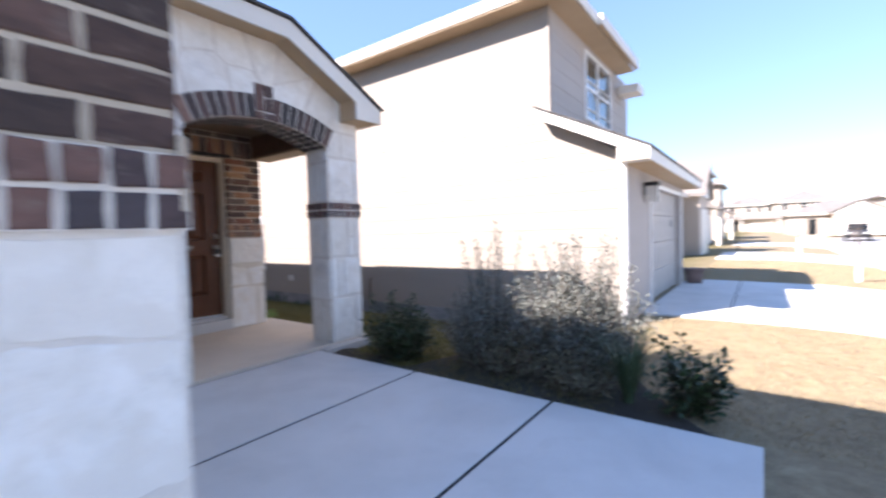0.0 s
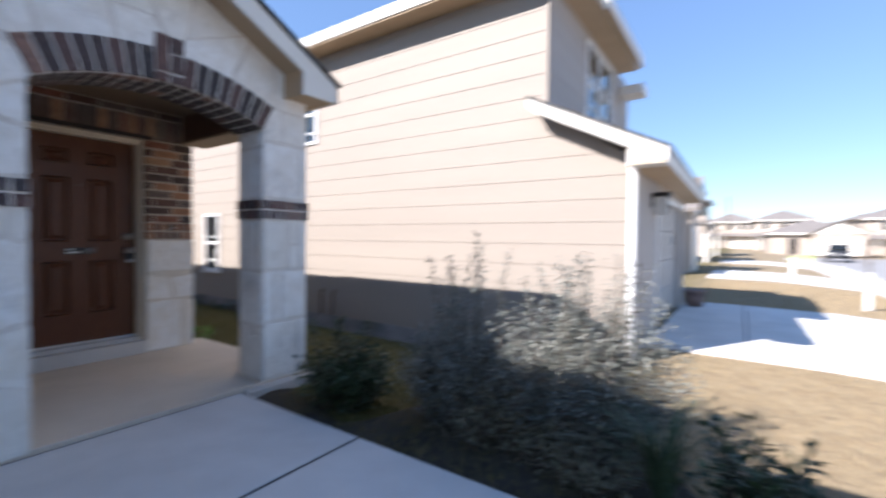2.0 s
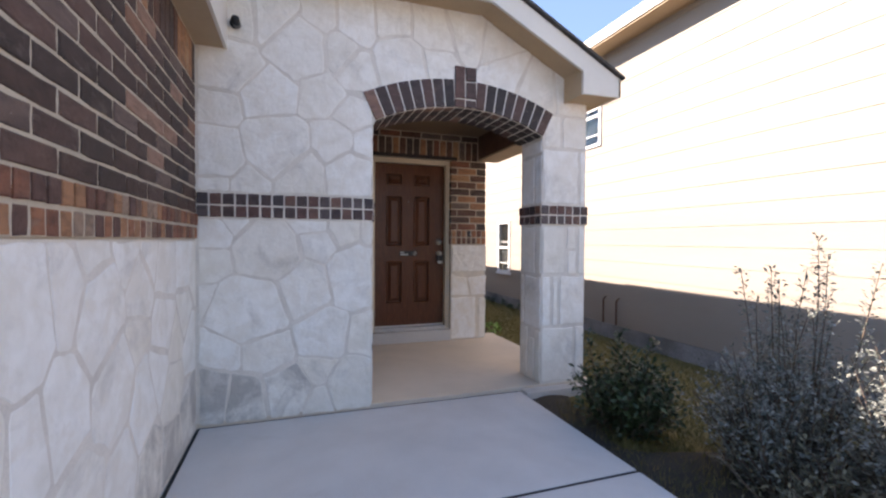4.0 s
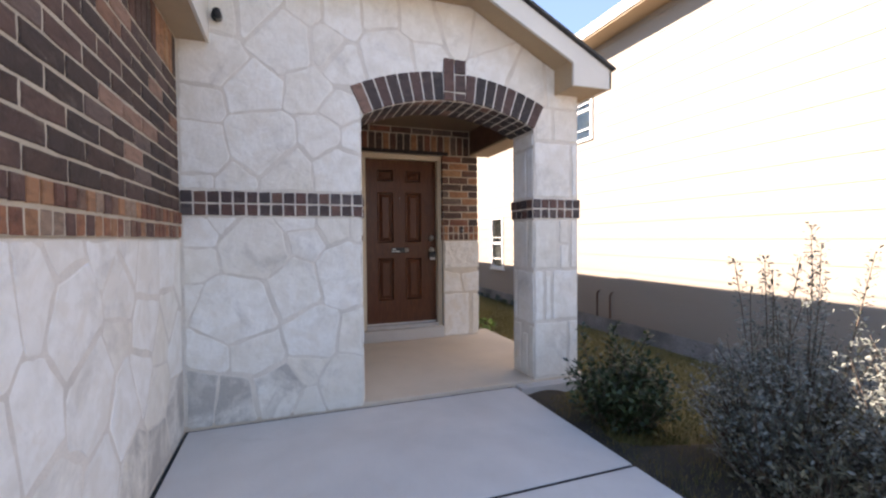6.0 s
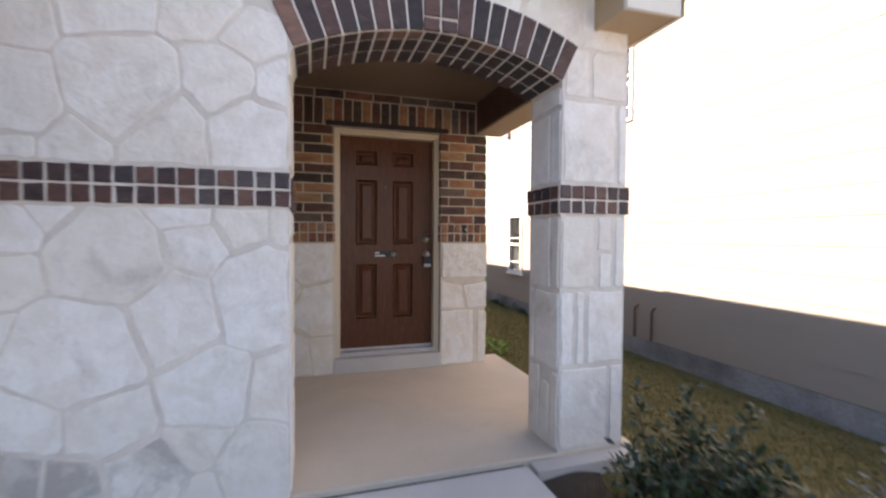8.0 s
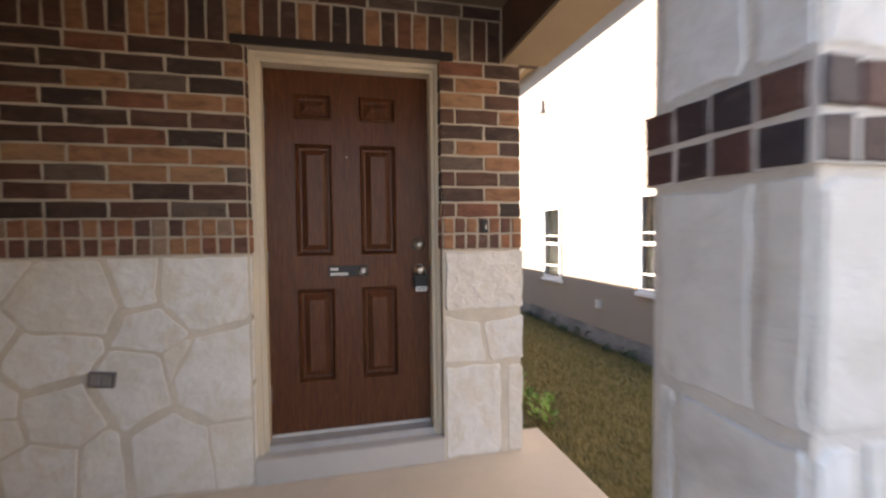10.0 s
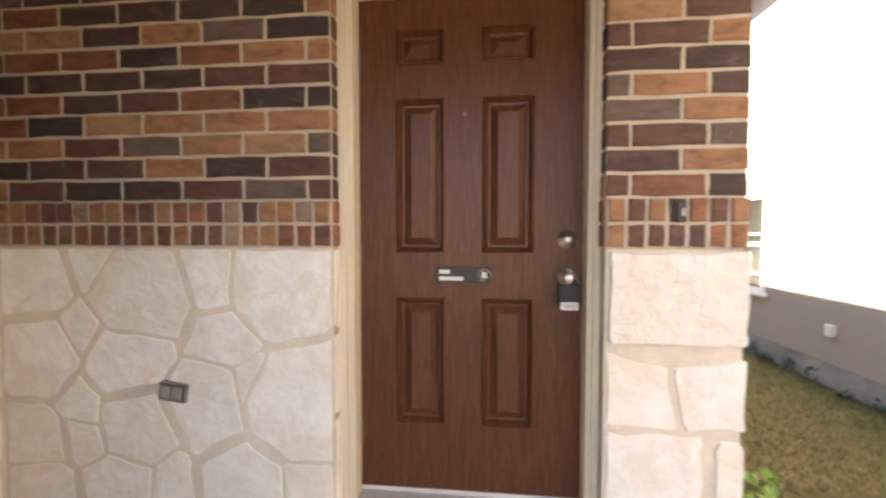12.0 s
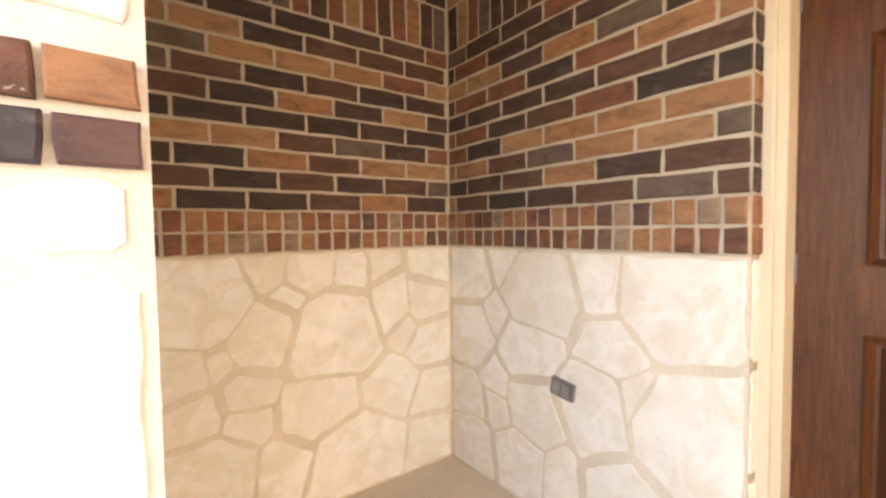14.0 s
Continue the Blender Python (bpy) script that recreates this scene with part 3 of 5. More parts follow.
# garage roof: eave along its side, gable to the street
def garage_roof():
    roof = thing("roof", -0.3, -2.1, 2.6, "dark shingled garage roof with pale fascia", "roof", kind="structure")
    o = Vector((-0.3, -2.1, 2.6))
    def local(bm):
        bmesh.ops.translate(bm, verts=bm.verts, vec=-o)
        return bm
    e, rz = 1.95, 2.96 + 0.5 * 4.05
    part("shingles", local(prism(bmesh.new(), [(e + 0.02, 2.955), (-2.1, rz), (-6.2, 2.955), (-6.2, 2.985), (-2.1, rz + 0.03), (e + 0.02, 2.985)], "x", -9.0, -0.43)), M_SHINGLE, roof)
    part("fascia", local(boxed(AX + 0.004, -0.45, e - 0.02, e, 2.585, 2.955)), M_FASCIA, roof)
    part("soffit", local(boxed(AX + 0.004, -0.47, GY_ + 0.002, e - 0.02, 2.59, 2.61)), M_SOFFIT, roof, "tan soffit board")
    part("gable", local(prism(bmesh.new(), [(GY_, 2.6), (GY_, 3.0), (-2.1, rz - 0.05), (-6.0, 3.0), (-6.0, 2.6)], "x", GX - 0.18, GX - 0.02)), M_SIDING_G, roof)
    for y0 in (e, -6.15):
        part("rake_board", local(prism(bmesh.new(), [(y0, 2.955), (-2.1, rz), (-2.1, rz - 0.16), (y0, 2.575)], "x", -0.475, -0.45)), M_FASCIA, roof)
garage_roof()

# Unseen block among the roofs, added to shape the shadow on sage and lawn.
bm = bmesh.new()
for c in ((-3.18, -3.0, 2.98), (-3.18, 3.1, 3.2), (-7.0, 3.1, 3.2), (-7.0, -3.0, 2.98), (-3.18, 1.95, 3.40), (-7.0, 1.95, 3.40)):
    bm.verts.new(c)
bmesh.ops.convex_hull(bm, input=bm.verts)
structure(mesh_ob("roof_shadow_block", bm, M_SHINGLE), "unseen dark shingled block between the roofs, added to cast shadow", "roof")
bm = bmesh.new()
e = [bm.verts.new(c) for c in ((-5.0, EAVE_Y + 0.02, 2.67), (-18.4, EAVE_Y + 0.02, 2.67), (-18.4, -6.5, 2.67), (-5.0, -6.5, 2.67), (-9.5, -0.75, 5.3), (-14.0, -0.75, 5.3))]
for f in ((0, 1, 5, 4), (1, 2, 5), (2, 3, 4, 5), (3, 0, 4), (0, 3, 2, 1)):
    bm.faces.new([e[i] for i in f])
structure(mesh_ob("roof_main", bm, M_SHINGLE), "dark shingled hip roof of the house", "roof")

# floors: porch slab, walkway of three pours, driveway
structure(mesh_ob("porch_floor", boxed(DX - 0.25, AX + 0.003, 1.70, 4.95, -0.32, 0.03, bevel=0.006), M_PORCH), "tan trowelled concrete porch slab", "floor")
structure(mesh_ob("porch_edge", boxed(AX + 0.004, AX + 0.11, 4.24, 4.93, -0.34, 0.012, bevel=0.01), M_SILL), "grey concrete footing edge in front of the stone pillar", "footing")
walkway = structure(thing("pavement", -1.5, 3.0, 0, "", ""), "pale grey concrete walkway with dark expansion joints", "pavement")
o = Vector((-1.5, 3.0, 0))
for x0, x1 in ((AX + 0.024, -2.067), (-2.043, -0.792), (-0.768, 0.44)):
    bm = boxed(x0, x1, 1.778, 4.22, -0.16, 0.0, bevel=0.007)
    bmesh.ops.translate(bm, verts=bm.verts, vec=-o)
    part("slab", bm, M_WALK, walkway)
bm = boxed(AX + 0.005, 0.42, 1.757, 4.205, -0.17, -0.006)
bmesh.ops.translate(bm, verts=bm.verts, vec=-o)
part("joint_filler", bm, M_JOINT, walkway, "black expansion joint")
structure(mesh_ob("driveway", boxed(GX + 0.002, 5.3, -4.2, 1.765, -0.5, -0.006, bevel=0.008), M_DRIVE), "pale concrete driveway in front of the garage", "driveway")

# cream mortar beds behind the limestone
for parent, (x0, x1, y0, y1, z1) in ((door_wall, (DX - 0.01, DX + 0.002, 1.77, 3.234, 1.24)), (door_wall, (DX - 0.01, DX + 0.002, 4.251, 4.722, 1.24)), (porch_side, (DX, ABACK, 1.76, 1.768, 1.24)), (garage_side, (AX, GX, 1.74, 1.752, 1.283)), (garage_front, (GX - 0.01, GX + 0.002, 1.0, 1.75, 1.26))):
    part("mortar_bed", boxed(x0, x1, y0, y1, -0.25, z1), M_TANGROUT if parent in (door_wall, porch_side) else M_GROUT, parent)

# ---- stones and bricks of the arch wall ----
W_ARCH = wall_pose(AX, 0, 90)
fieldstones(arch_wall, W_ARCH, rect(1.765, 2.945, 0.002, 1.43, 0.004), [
    (2.20, 1.20, 0.21), (1.84, 1.33, 0.11), (1.83, 1.12, 0.11), (2.00, 1.40, 0.06), (2.50, 1.42, 0.10), (2.74, 1.40, 0.11), (2.92, 1.40, 0.06),
    (2.54, 1.26, 0.10), (2.82, 1.01, 0.21), (2.47, 0.95, 0.17), (2.06, 0.80, 0.24), (1.80, 0.86, 0.09), (2.59, 0.58, 0.16), (2.87, 0.56, 0.09),
    (1.87, 0.53, 0.12), (2.20, 0.48, 0.13), (2.54, 0.32, 0.09), (2.80, 0.20, 0.18), (1.84, 0.25, 0.13), (2.06, 0.18, 0.13), (2.34, 0.20, 0.16), (2.55, 0.09, 0.09)], seed=3)
gable = [(1.765, 1.616), (4.87, 1.616), (4.87, roof_z(4.87) - 0.13), (RIDGE_Y, roof_z(RIDGE_Y) - 0.13), (1.765, roof_z(1.765) - 0.13)]
fieldstones(arch_wall, W_ARCH, gable, [
    (1.92, 2.49, 0.20), (1.86, 2.19, 0.13), (1.86, 1.88, 0.19), (1.83, 1.69, 0.09), (2.22, 2.30, 0.16), (2.25, 1.96, 0.21), (2.43, 1.73, 0.15),
    (2.09, 1.68, 0.09), (2.57, 2.33, 0.13), (2.78, 2.22, 0.10), (2.67, 2.02, 0.13), (2.89, 2.01, 0.09), (2.78, 1.77, 0.17), (2.41, 2.67, 0.20),
    (2.68, 2.70, 0.11), (2.84, 2.52, 0.11), (3.17, 2.66, 0.20), (2.82, 2.92, 0.13), (3.10, 2.96, 0.12), (3.42, 2.95, 0.15), (2.57, 2.90, 0.10),
    (2.25, 2.87, 0.15), (3.72, 2.98, 0.14), (3.97, 2.90, 0.12), (4.06, 2.70, 0.14), (4.38, 2.60, 0.16), (4.68, 2.60, 0.14), (1.95, 2.82, 0.18), (3.45, 2.68, 0.11)],
    seed=5, limit=lambda u, v: [((1, 0), 2.941)] if v < 2.4 else ([((0, -1), -2.405)] if u > 2.75 else []))
for y0, y1, z0, z1 in ((4.43, 4.765, 0.04, 0.53), (4.775, 4.875, 0.04, 0.53), (4.43, 4.525, 0.54, 0.985), (4.535, 4.60, 0.54, 0.985), (4.61, 4.875, 0.54, 0.985), (4.43, 4.665, 0.995, 1.43), (4.675, 4.78, 1.22, 1.43), (4.69, 4.79, 0.995, 1.21), (4.80, 4.875, 0.995, 1.43), (4.43, 4.80, 1.615, 2.10), (4.81, 4.875, 1.615, 2.10), (4.44, 4.61, 2.11, 2.395), (4.62, 4.875, 2.11, 2.395)):
    lay_stone(arch_wall, W_ARCH, rect(y0, y1, z0, z1), 0.007)
header_rows(arch_wall, W_ARCH, 1.755, 2.955, 1.435, pitch=0.08, height=0.0865, material=M_DARKBAND, proud=0.02)
header_rows(arch_wall, W_ARCH, 4.41, 4.895, 1.435, pitch=0.085, height=0.0865, material=M_DARKBAND, proud=0.022)
# pillar: its inner side (towards the opening) and outer side; jamb of the wall
W_PIL_IN = wall_pose(AX, 4.43, 0)      # faces -y, u from AX along +x
for u0, u1, z0, z1 in ((-0.345, -0.22, 0.04, 0.5), (-0.21, -0.10, 0.04, 0.42), (-0.09, 0.0, 0.04, 0.5), (-0.345, -0.29, 0.51, 0.98), (-0.28, 0.0, 0.51, 0.98), (-0.345, -0.10, 0.99, 1.43), (-0.09, 0.0, 0.99, 1.43), (-0.345, -0.12, 1.615, 2.05), (-0.11, 0.0, 1.615, 2.05), (-0.345, 0.0, 2.06, 2.18)):
    lay_stone(arch_wall, W_PIL_IN, rect(u0, u1, z0, z1), random.uniform(0.005, 0.012))
header_rows(arch_wall, W_PIL_IN, -0.382, 0.0, 1.435, pitch=0.085, height=0.0865, material=M_DARKBAND, proud=0.022)
W_PIL_OUT = wall_pose(AX, 4.875, 180)
for u0, u1, z0, z1 in ((0.0, 0.25, 0.04, 0.6), (0.26, 0.35, 0.04, 0.6), (0.0, 0.35, 0.61, 1.43), (0.0, 0.35, 1.615, 2.4)):
    lay_stone(arch_wall, W_PIL_OUT, rect(u0, u1, z0, z1), random.uniform(0.005, 0.012))
header_rows(arch_wall, W_PIL_OUT, 0.0, 0.38, 1.435, pitch=0.085, height=0.0865, material=M_DARKBAND, proud=0.022)
W_JAMB = wall_pose(AX, 2.945, 180)     # faces +y, u from the front to the back
for u0, u1, z0, z1 in ((0.0, 0.40, 0.035, 0.46), (0.0, 0.16, 0.48, 0.76), (0.18, 0.40, 0.48, 0.76), (0.0, 0.40, 0.78, 1.27), (0.0, 0.24, 1.29, 1.43), (0.265, 0.385, 1.30, 1.42), (0.0, 0.40, 1.625, 2.05), (0.0, 0.40, 2.065, 2.18)):
    lay_stone(arch_wall, W_JAMB, rect(u0, u1, z0, z1), 0.007, wobble=0.007)
for v, cuts in ((1.424, (0.0, 0.085, 0.19, 0.297)), (1.508, (0.0, 0.095, 0.19, 0.292))):
    for a, b in zip(cuts, cuts[1:] + (0.405,)):
        lay_brick(arch_wall, W_JAMB, a + 0.006, v + 0.006, b - a - 0.012, 0.0675, 0.02, M_DARKBAND if v < 1.5 else M_BAND)

# brick arch: a ring of bricks with a two-brick keystone, and the brick underside
ring = 0.222
key_a = 0.092 / (ARC_R + 0.1)
for side in (-1, 1):
    n = 8
    for k in range(n):
        a = side * (key_a + (k + 0.5) * (ARC_A - key_a) / n)
        w = 2 * (ARC_R + 0.06) * math.sin((ARC_A - key_a) / n / 2) - 0.011
        bm = bmesh.new()
        half0, half1 = w / 2 - 0.001, w / 2 * (ARC_R + ring) / (ARC_R + 0.06)
        prism(bm, [(-half0, 0.003), (half0, 0.003), (half1, ring), (-half1, ring)], "y", -0.014, 0.004)
        bmesh.ops.bevel(bm, geom=list(bm.edges), offset=0.003, segments=1, affect="EDGES")
        ob = mesh_ob("brick", bm, M_ARCH, arch_wall)
        ob.matrix_basis = W_ARCH @ pose(ARC_Y + ARC_R * math.sin(a), 0, ARC_Z + ARC_R * math.cos(a), 0, math.degrees(a), 0)
bm = bmesh.new()
steps = np.linspace(-ARC_A + 0.004, ARC_A - 0.004, 30)
prism(bm, [(ARC_Y + (ARC_R + 0.004) * math.sin(a), ARC_Z + (ARC_R + 0.004) * math.cos(a)) for a in steps] + [(ARC_Y + (ARC_R + ring - 0.004) * math.sin(a), ARC_Z + (ARC_R + ring - 0.004) * math.cos(a)) for a in steps[::-1]], "y", -0.0095, 0.003)
part("mortar_bed", bm, M_GROUT, arch_wall).matrix_basis = W_ARCH
key_z = ARC_Z + ARC_R + 0.004
for u0, u1, z0, z1 in ((ARC_Y - 0.092, ARC_Y - 0.006, key_z, key_z + 0.06), (ARC_Y + 0.006, ARC_Y + 0.092, key_z, key_z + 0.06), (ARC_Y - 0.092, ARC_Y - 0.006, key_z + 0.073, key_z + 0.325), (ARC_Y + 0.006, ARC_Y + 0.092, key_z + 0.073, key_z + 0.203), (ARC_Y + 0.006, ARC_Y + 0.092, key_z + 0.216, key_z + 0.325)):
    lay_brick(arch_wall, W_ARCH, u0, z0, u1 - u0, z1 - z0, 0.019, M_KEY)
n = 18
for k in range(n):
    a = -ARC_A + (k + 0.5) * 2 * ARC_A / n
    w = 2 * ARC_R * math.sin(ARC_A / n) - 0.016
    for x0, x1 in ((0.008, 0.092), (0.108, 0.24), (0.256, 0.40)):
        bm = bmesh.new()
        box(bm, -w / 2, w / 2, x0, x1, -0.004, 0.006)
        ob = mesh_ob("brick", bm, M_ARCH, arch_wall)
        ob.matrix_basis = W_ARCH @ pose(ARC_Y + ARC_R * math.sin(a), 0, ARC_Z + ARC_R * math.cos(a), 0, math.degrees(a), 0)

COURSE, SOLDIER_Z = 0.088, 2.305
# ---- door wall: limestone below, two header rows, running bond, soldiers ----
W_DOOR = wall_pose(DX, 0, 90)
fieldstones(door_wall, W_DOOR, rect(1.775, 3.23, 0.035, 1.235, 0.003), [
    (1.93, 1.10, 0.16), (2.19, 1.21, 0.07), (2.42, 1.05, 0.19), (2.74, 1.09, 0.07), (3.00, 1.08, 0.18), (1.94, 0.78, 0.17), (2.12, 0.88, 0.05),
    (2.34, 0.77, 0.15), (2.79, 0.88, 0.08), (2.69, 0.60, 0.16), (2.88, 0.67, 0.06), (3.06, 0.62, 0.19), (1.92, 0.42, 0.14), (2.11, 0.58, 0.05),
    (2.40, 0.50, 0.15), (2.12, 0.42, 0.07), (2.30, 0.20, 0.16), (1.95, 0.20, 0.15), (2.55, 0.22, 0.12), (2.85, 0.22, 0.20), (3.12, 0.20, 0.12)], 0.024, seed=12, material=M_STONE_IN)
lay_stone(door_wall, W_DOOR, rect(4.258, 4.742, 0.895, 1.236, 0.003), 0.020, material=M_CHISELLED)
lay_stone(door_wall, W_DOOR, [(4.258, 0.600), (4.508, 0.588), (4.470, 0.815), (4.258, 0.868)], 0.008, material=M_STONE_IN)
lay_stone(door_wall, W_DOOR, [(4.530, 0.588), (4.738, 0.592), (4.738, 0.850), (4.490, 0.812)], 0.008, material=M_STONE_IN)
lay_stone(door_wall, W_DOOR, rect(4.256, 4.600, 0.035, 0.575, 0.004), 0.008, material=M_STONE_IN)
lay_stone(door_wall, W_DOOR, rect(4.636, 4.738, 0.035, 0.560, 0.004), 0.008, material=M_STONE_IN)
for u0, u1 in ((1.775, 3.235), (4.25, 4.73)):
    header_rows(door_wall, W_DOOR, u0, u1, 1.243, height=0.091, material=M_BAND)
    running_bond(door_wall, W_DOOR, u0, u1 - 0.006, 1.425, 10, course=COURSE, shift=1, offset=0.66 if u0 > 4 else 0.62, flush=u0 < 4)
soldiers(door_wall, W_DOOR, 1.775, 4.61, SOLDIER_Z)
running_bond(door_wall, W_DOOR, 1.775, 4.61, SOLDIER_Z + 0.24, 1, course=0.078)
# returns of the brickwork at the door opening and the open end of the pier
for rot, y in ((180, 3.235), (0, 4.25), (180, 4.72)):
    w = wall_pose(DX, y, rot)
    u0, u1 = (0.0, 0.10) if rot == 180 else (-0.10, 0.0)
    if y > 4.5:
        u1 = 0.22
    for r in range(10):
        lay_brick(door_wall, w, u0 + 0.002, 1.425 + r * COURSE + 0.0055, u1 - u0 - 0.004, 0.0752, 0.007, M_BRICK)
    for r in range(2):
        lay_brick(door_wall, w, u0 + 0.002, 1.243 + r * 0.091 + 0.0055, u1 - u0 - 0.004, 0.08, 0.012, M_BAND)
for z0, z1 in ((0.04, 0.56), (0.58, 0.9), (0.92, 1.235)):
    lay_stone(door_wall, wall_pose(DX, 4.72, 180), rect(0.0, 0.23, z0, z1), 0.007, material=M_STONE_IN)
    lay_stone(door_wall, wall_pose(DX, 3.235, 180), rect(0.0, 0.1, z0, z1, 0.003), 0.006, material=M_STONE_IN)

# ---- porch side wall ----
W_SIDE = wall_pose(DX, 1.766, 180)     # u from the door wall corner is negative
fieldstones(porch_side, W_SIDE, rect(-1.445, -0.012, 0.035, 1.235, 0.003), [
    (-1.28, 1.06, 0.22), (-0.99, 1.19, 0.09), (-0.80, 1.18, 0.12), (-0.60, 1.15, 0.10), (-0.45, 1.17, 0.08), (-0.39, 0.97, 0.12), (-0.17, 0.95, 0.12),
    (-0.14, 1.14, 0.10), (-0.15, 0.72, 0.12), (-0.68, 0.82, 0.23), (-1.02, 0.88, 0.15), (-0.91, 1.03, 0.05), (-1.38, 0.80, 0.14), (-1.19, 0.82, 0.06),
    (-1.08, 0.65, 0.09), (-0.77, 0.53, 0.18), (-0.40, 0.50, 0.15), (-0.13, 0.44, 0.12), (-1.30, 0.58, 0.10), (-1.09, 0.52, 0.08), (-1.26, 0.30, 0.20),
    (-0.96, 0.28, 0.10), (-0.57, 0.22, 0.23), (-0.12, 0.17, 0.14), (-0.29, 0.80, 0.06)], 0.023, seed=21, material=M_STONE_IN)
header_rows(porch_side, W_SIDE, -1.45, -0.024, 1.243, pitch=0.0745, height=0.091)
running_bond(porch_side, W_SIDE, -1.45, -0.012, 1.425, 10, course=COURSE, shift=1)
soldiers(porch_side, W_SIDE, -1.45, -0.012, SOLDIER_Z)
running_bond(porch_side, W_SIDE, -1.45, -0.012, SOLDIER_Z + 0.24, 1, course=0.078)

# ---- garage side wall and pier ----
W_GS = wall_pose(GX, GY_, 180)         # u from the front corner towards the arch wall
front = [(0.15, 1.10, 0.17), (0.50, 1.12, 0.14), (0.82, 1.08, 0.16), (0.20, 0.72, 0.18), (0.60, 0.75, 0.20), (0.86, 0.72, 0.10), (0.15, 0.30, 0.17), (0.50, 0.33, 0.15), (0.85, 0.38, 0.17), (0.30, 0.08, 0.12), (0.70, 0.08, 0.12)]
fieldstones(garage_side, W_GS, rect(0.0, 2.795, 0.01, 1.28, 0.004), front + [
    (1.25, 1.22, 0.09), (1.57, 1.24, 0.10), (1.86, 1.22, 0.09), (1.12, 1.10, 0.10), (1.32, 1.00, 0.19), (1.70, 1.06, 0.13), (2.10, 1.12, 0.15),
    (2.09, 0.86, 0.15), (1.66, 0.88, 0.09), (1.42, 0.72, 0.20), (1.10, 0.76, 0.14), (1.74, 0.55, 0.16), (1.15, 0.42, 0.18), (1.48, 0.36, 0.16),
    (2.30, 0.72, 0.11), (2.25, 0.45, 0.14), (2.50, 1.11, 0.14), (1.97, 0.62, 0.11), (1.82, 0.20, 0.15), (2.50, 0.87, 0.13), (2.65, 0.60, 0.14),
    (2.60, 0.25, 0.16), (2.20, 0.15, 0.14), (2.72, 1.05, 0.08), (1.30, 0.10, 0.14)], seed=32)
header_rows(garage_side, W_GS, -0.022, 2.79, 1.285)
running_bond(garage_side, W_GS, 0.0, 2.8, 1.46, 10, material=M_BRICK_OUT)
soldiers(garage_side, W_GS, 0.0, 2.8, 2.322, height=0.262)
W_GF = wall_pose(GX, 0, 90)
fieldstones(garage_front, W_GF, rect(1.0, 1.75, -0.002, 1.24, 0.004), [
    (1.60, 1.16, 0.15), (1.25, 1.15, 0.17), (1.60, 0.85, 0.19), (1.20, 0.80, 0.18), (1.55, 0.48, 0.18), (1.15, 0.45, 0.17), (1.60, 0.15, 0.17), (1.22, 0.14, 0.18)], seed=38)
header_rows(garage_front, W_GF, 1.0, 1.772, 1.243, pitch=0.08, material=M_DARKBAND)
running_bond(garage_front, W_GF, 1.0, 1.75, 1.418, 16, material=M_BRICK_OUT, shift=1, offset=0.36, flush=True)


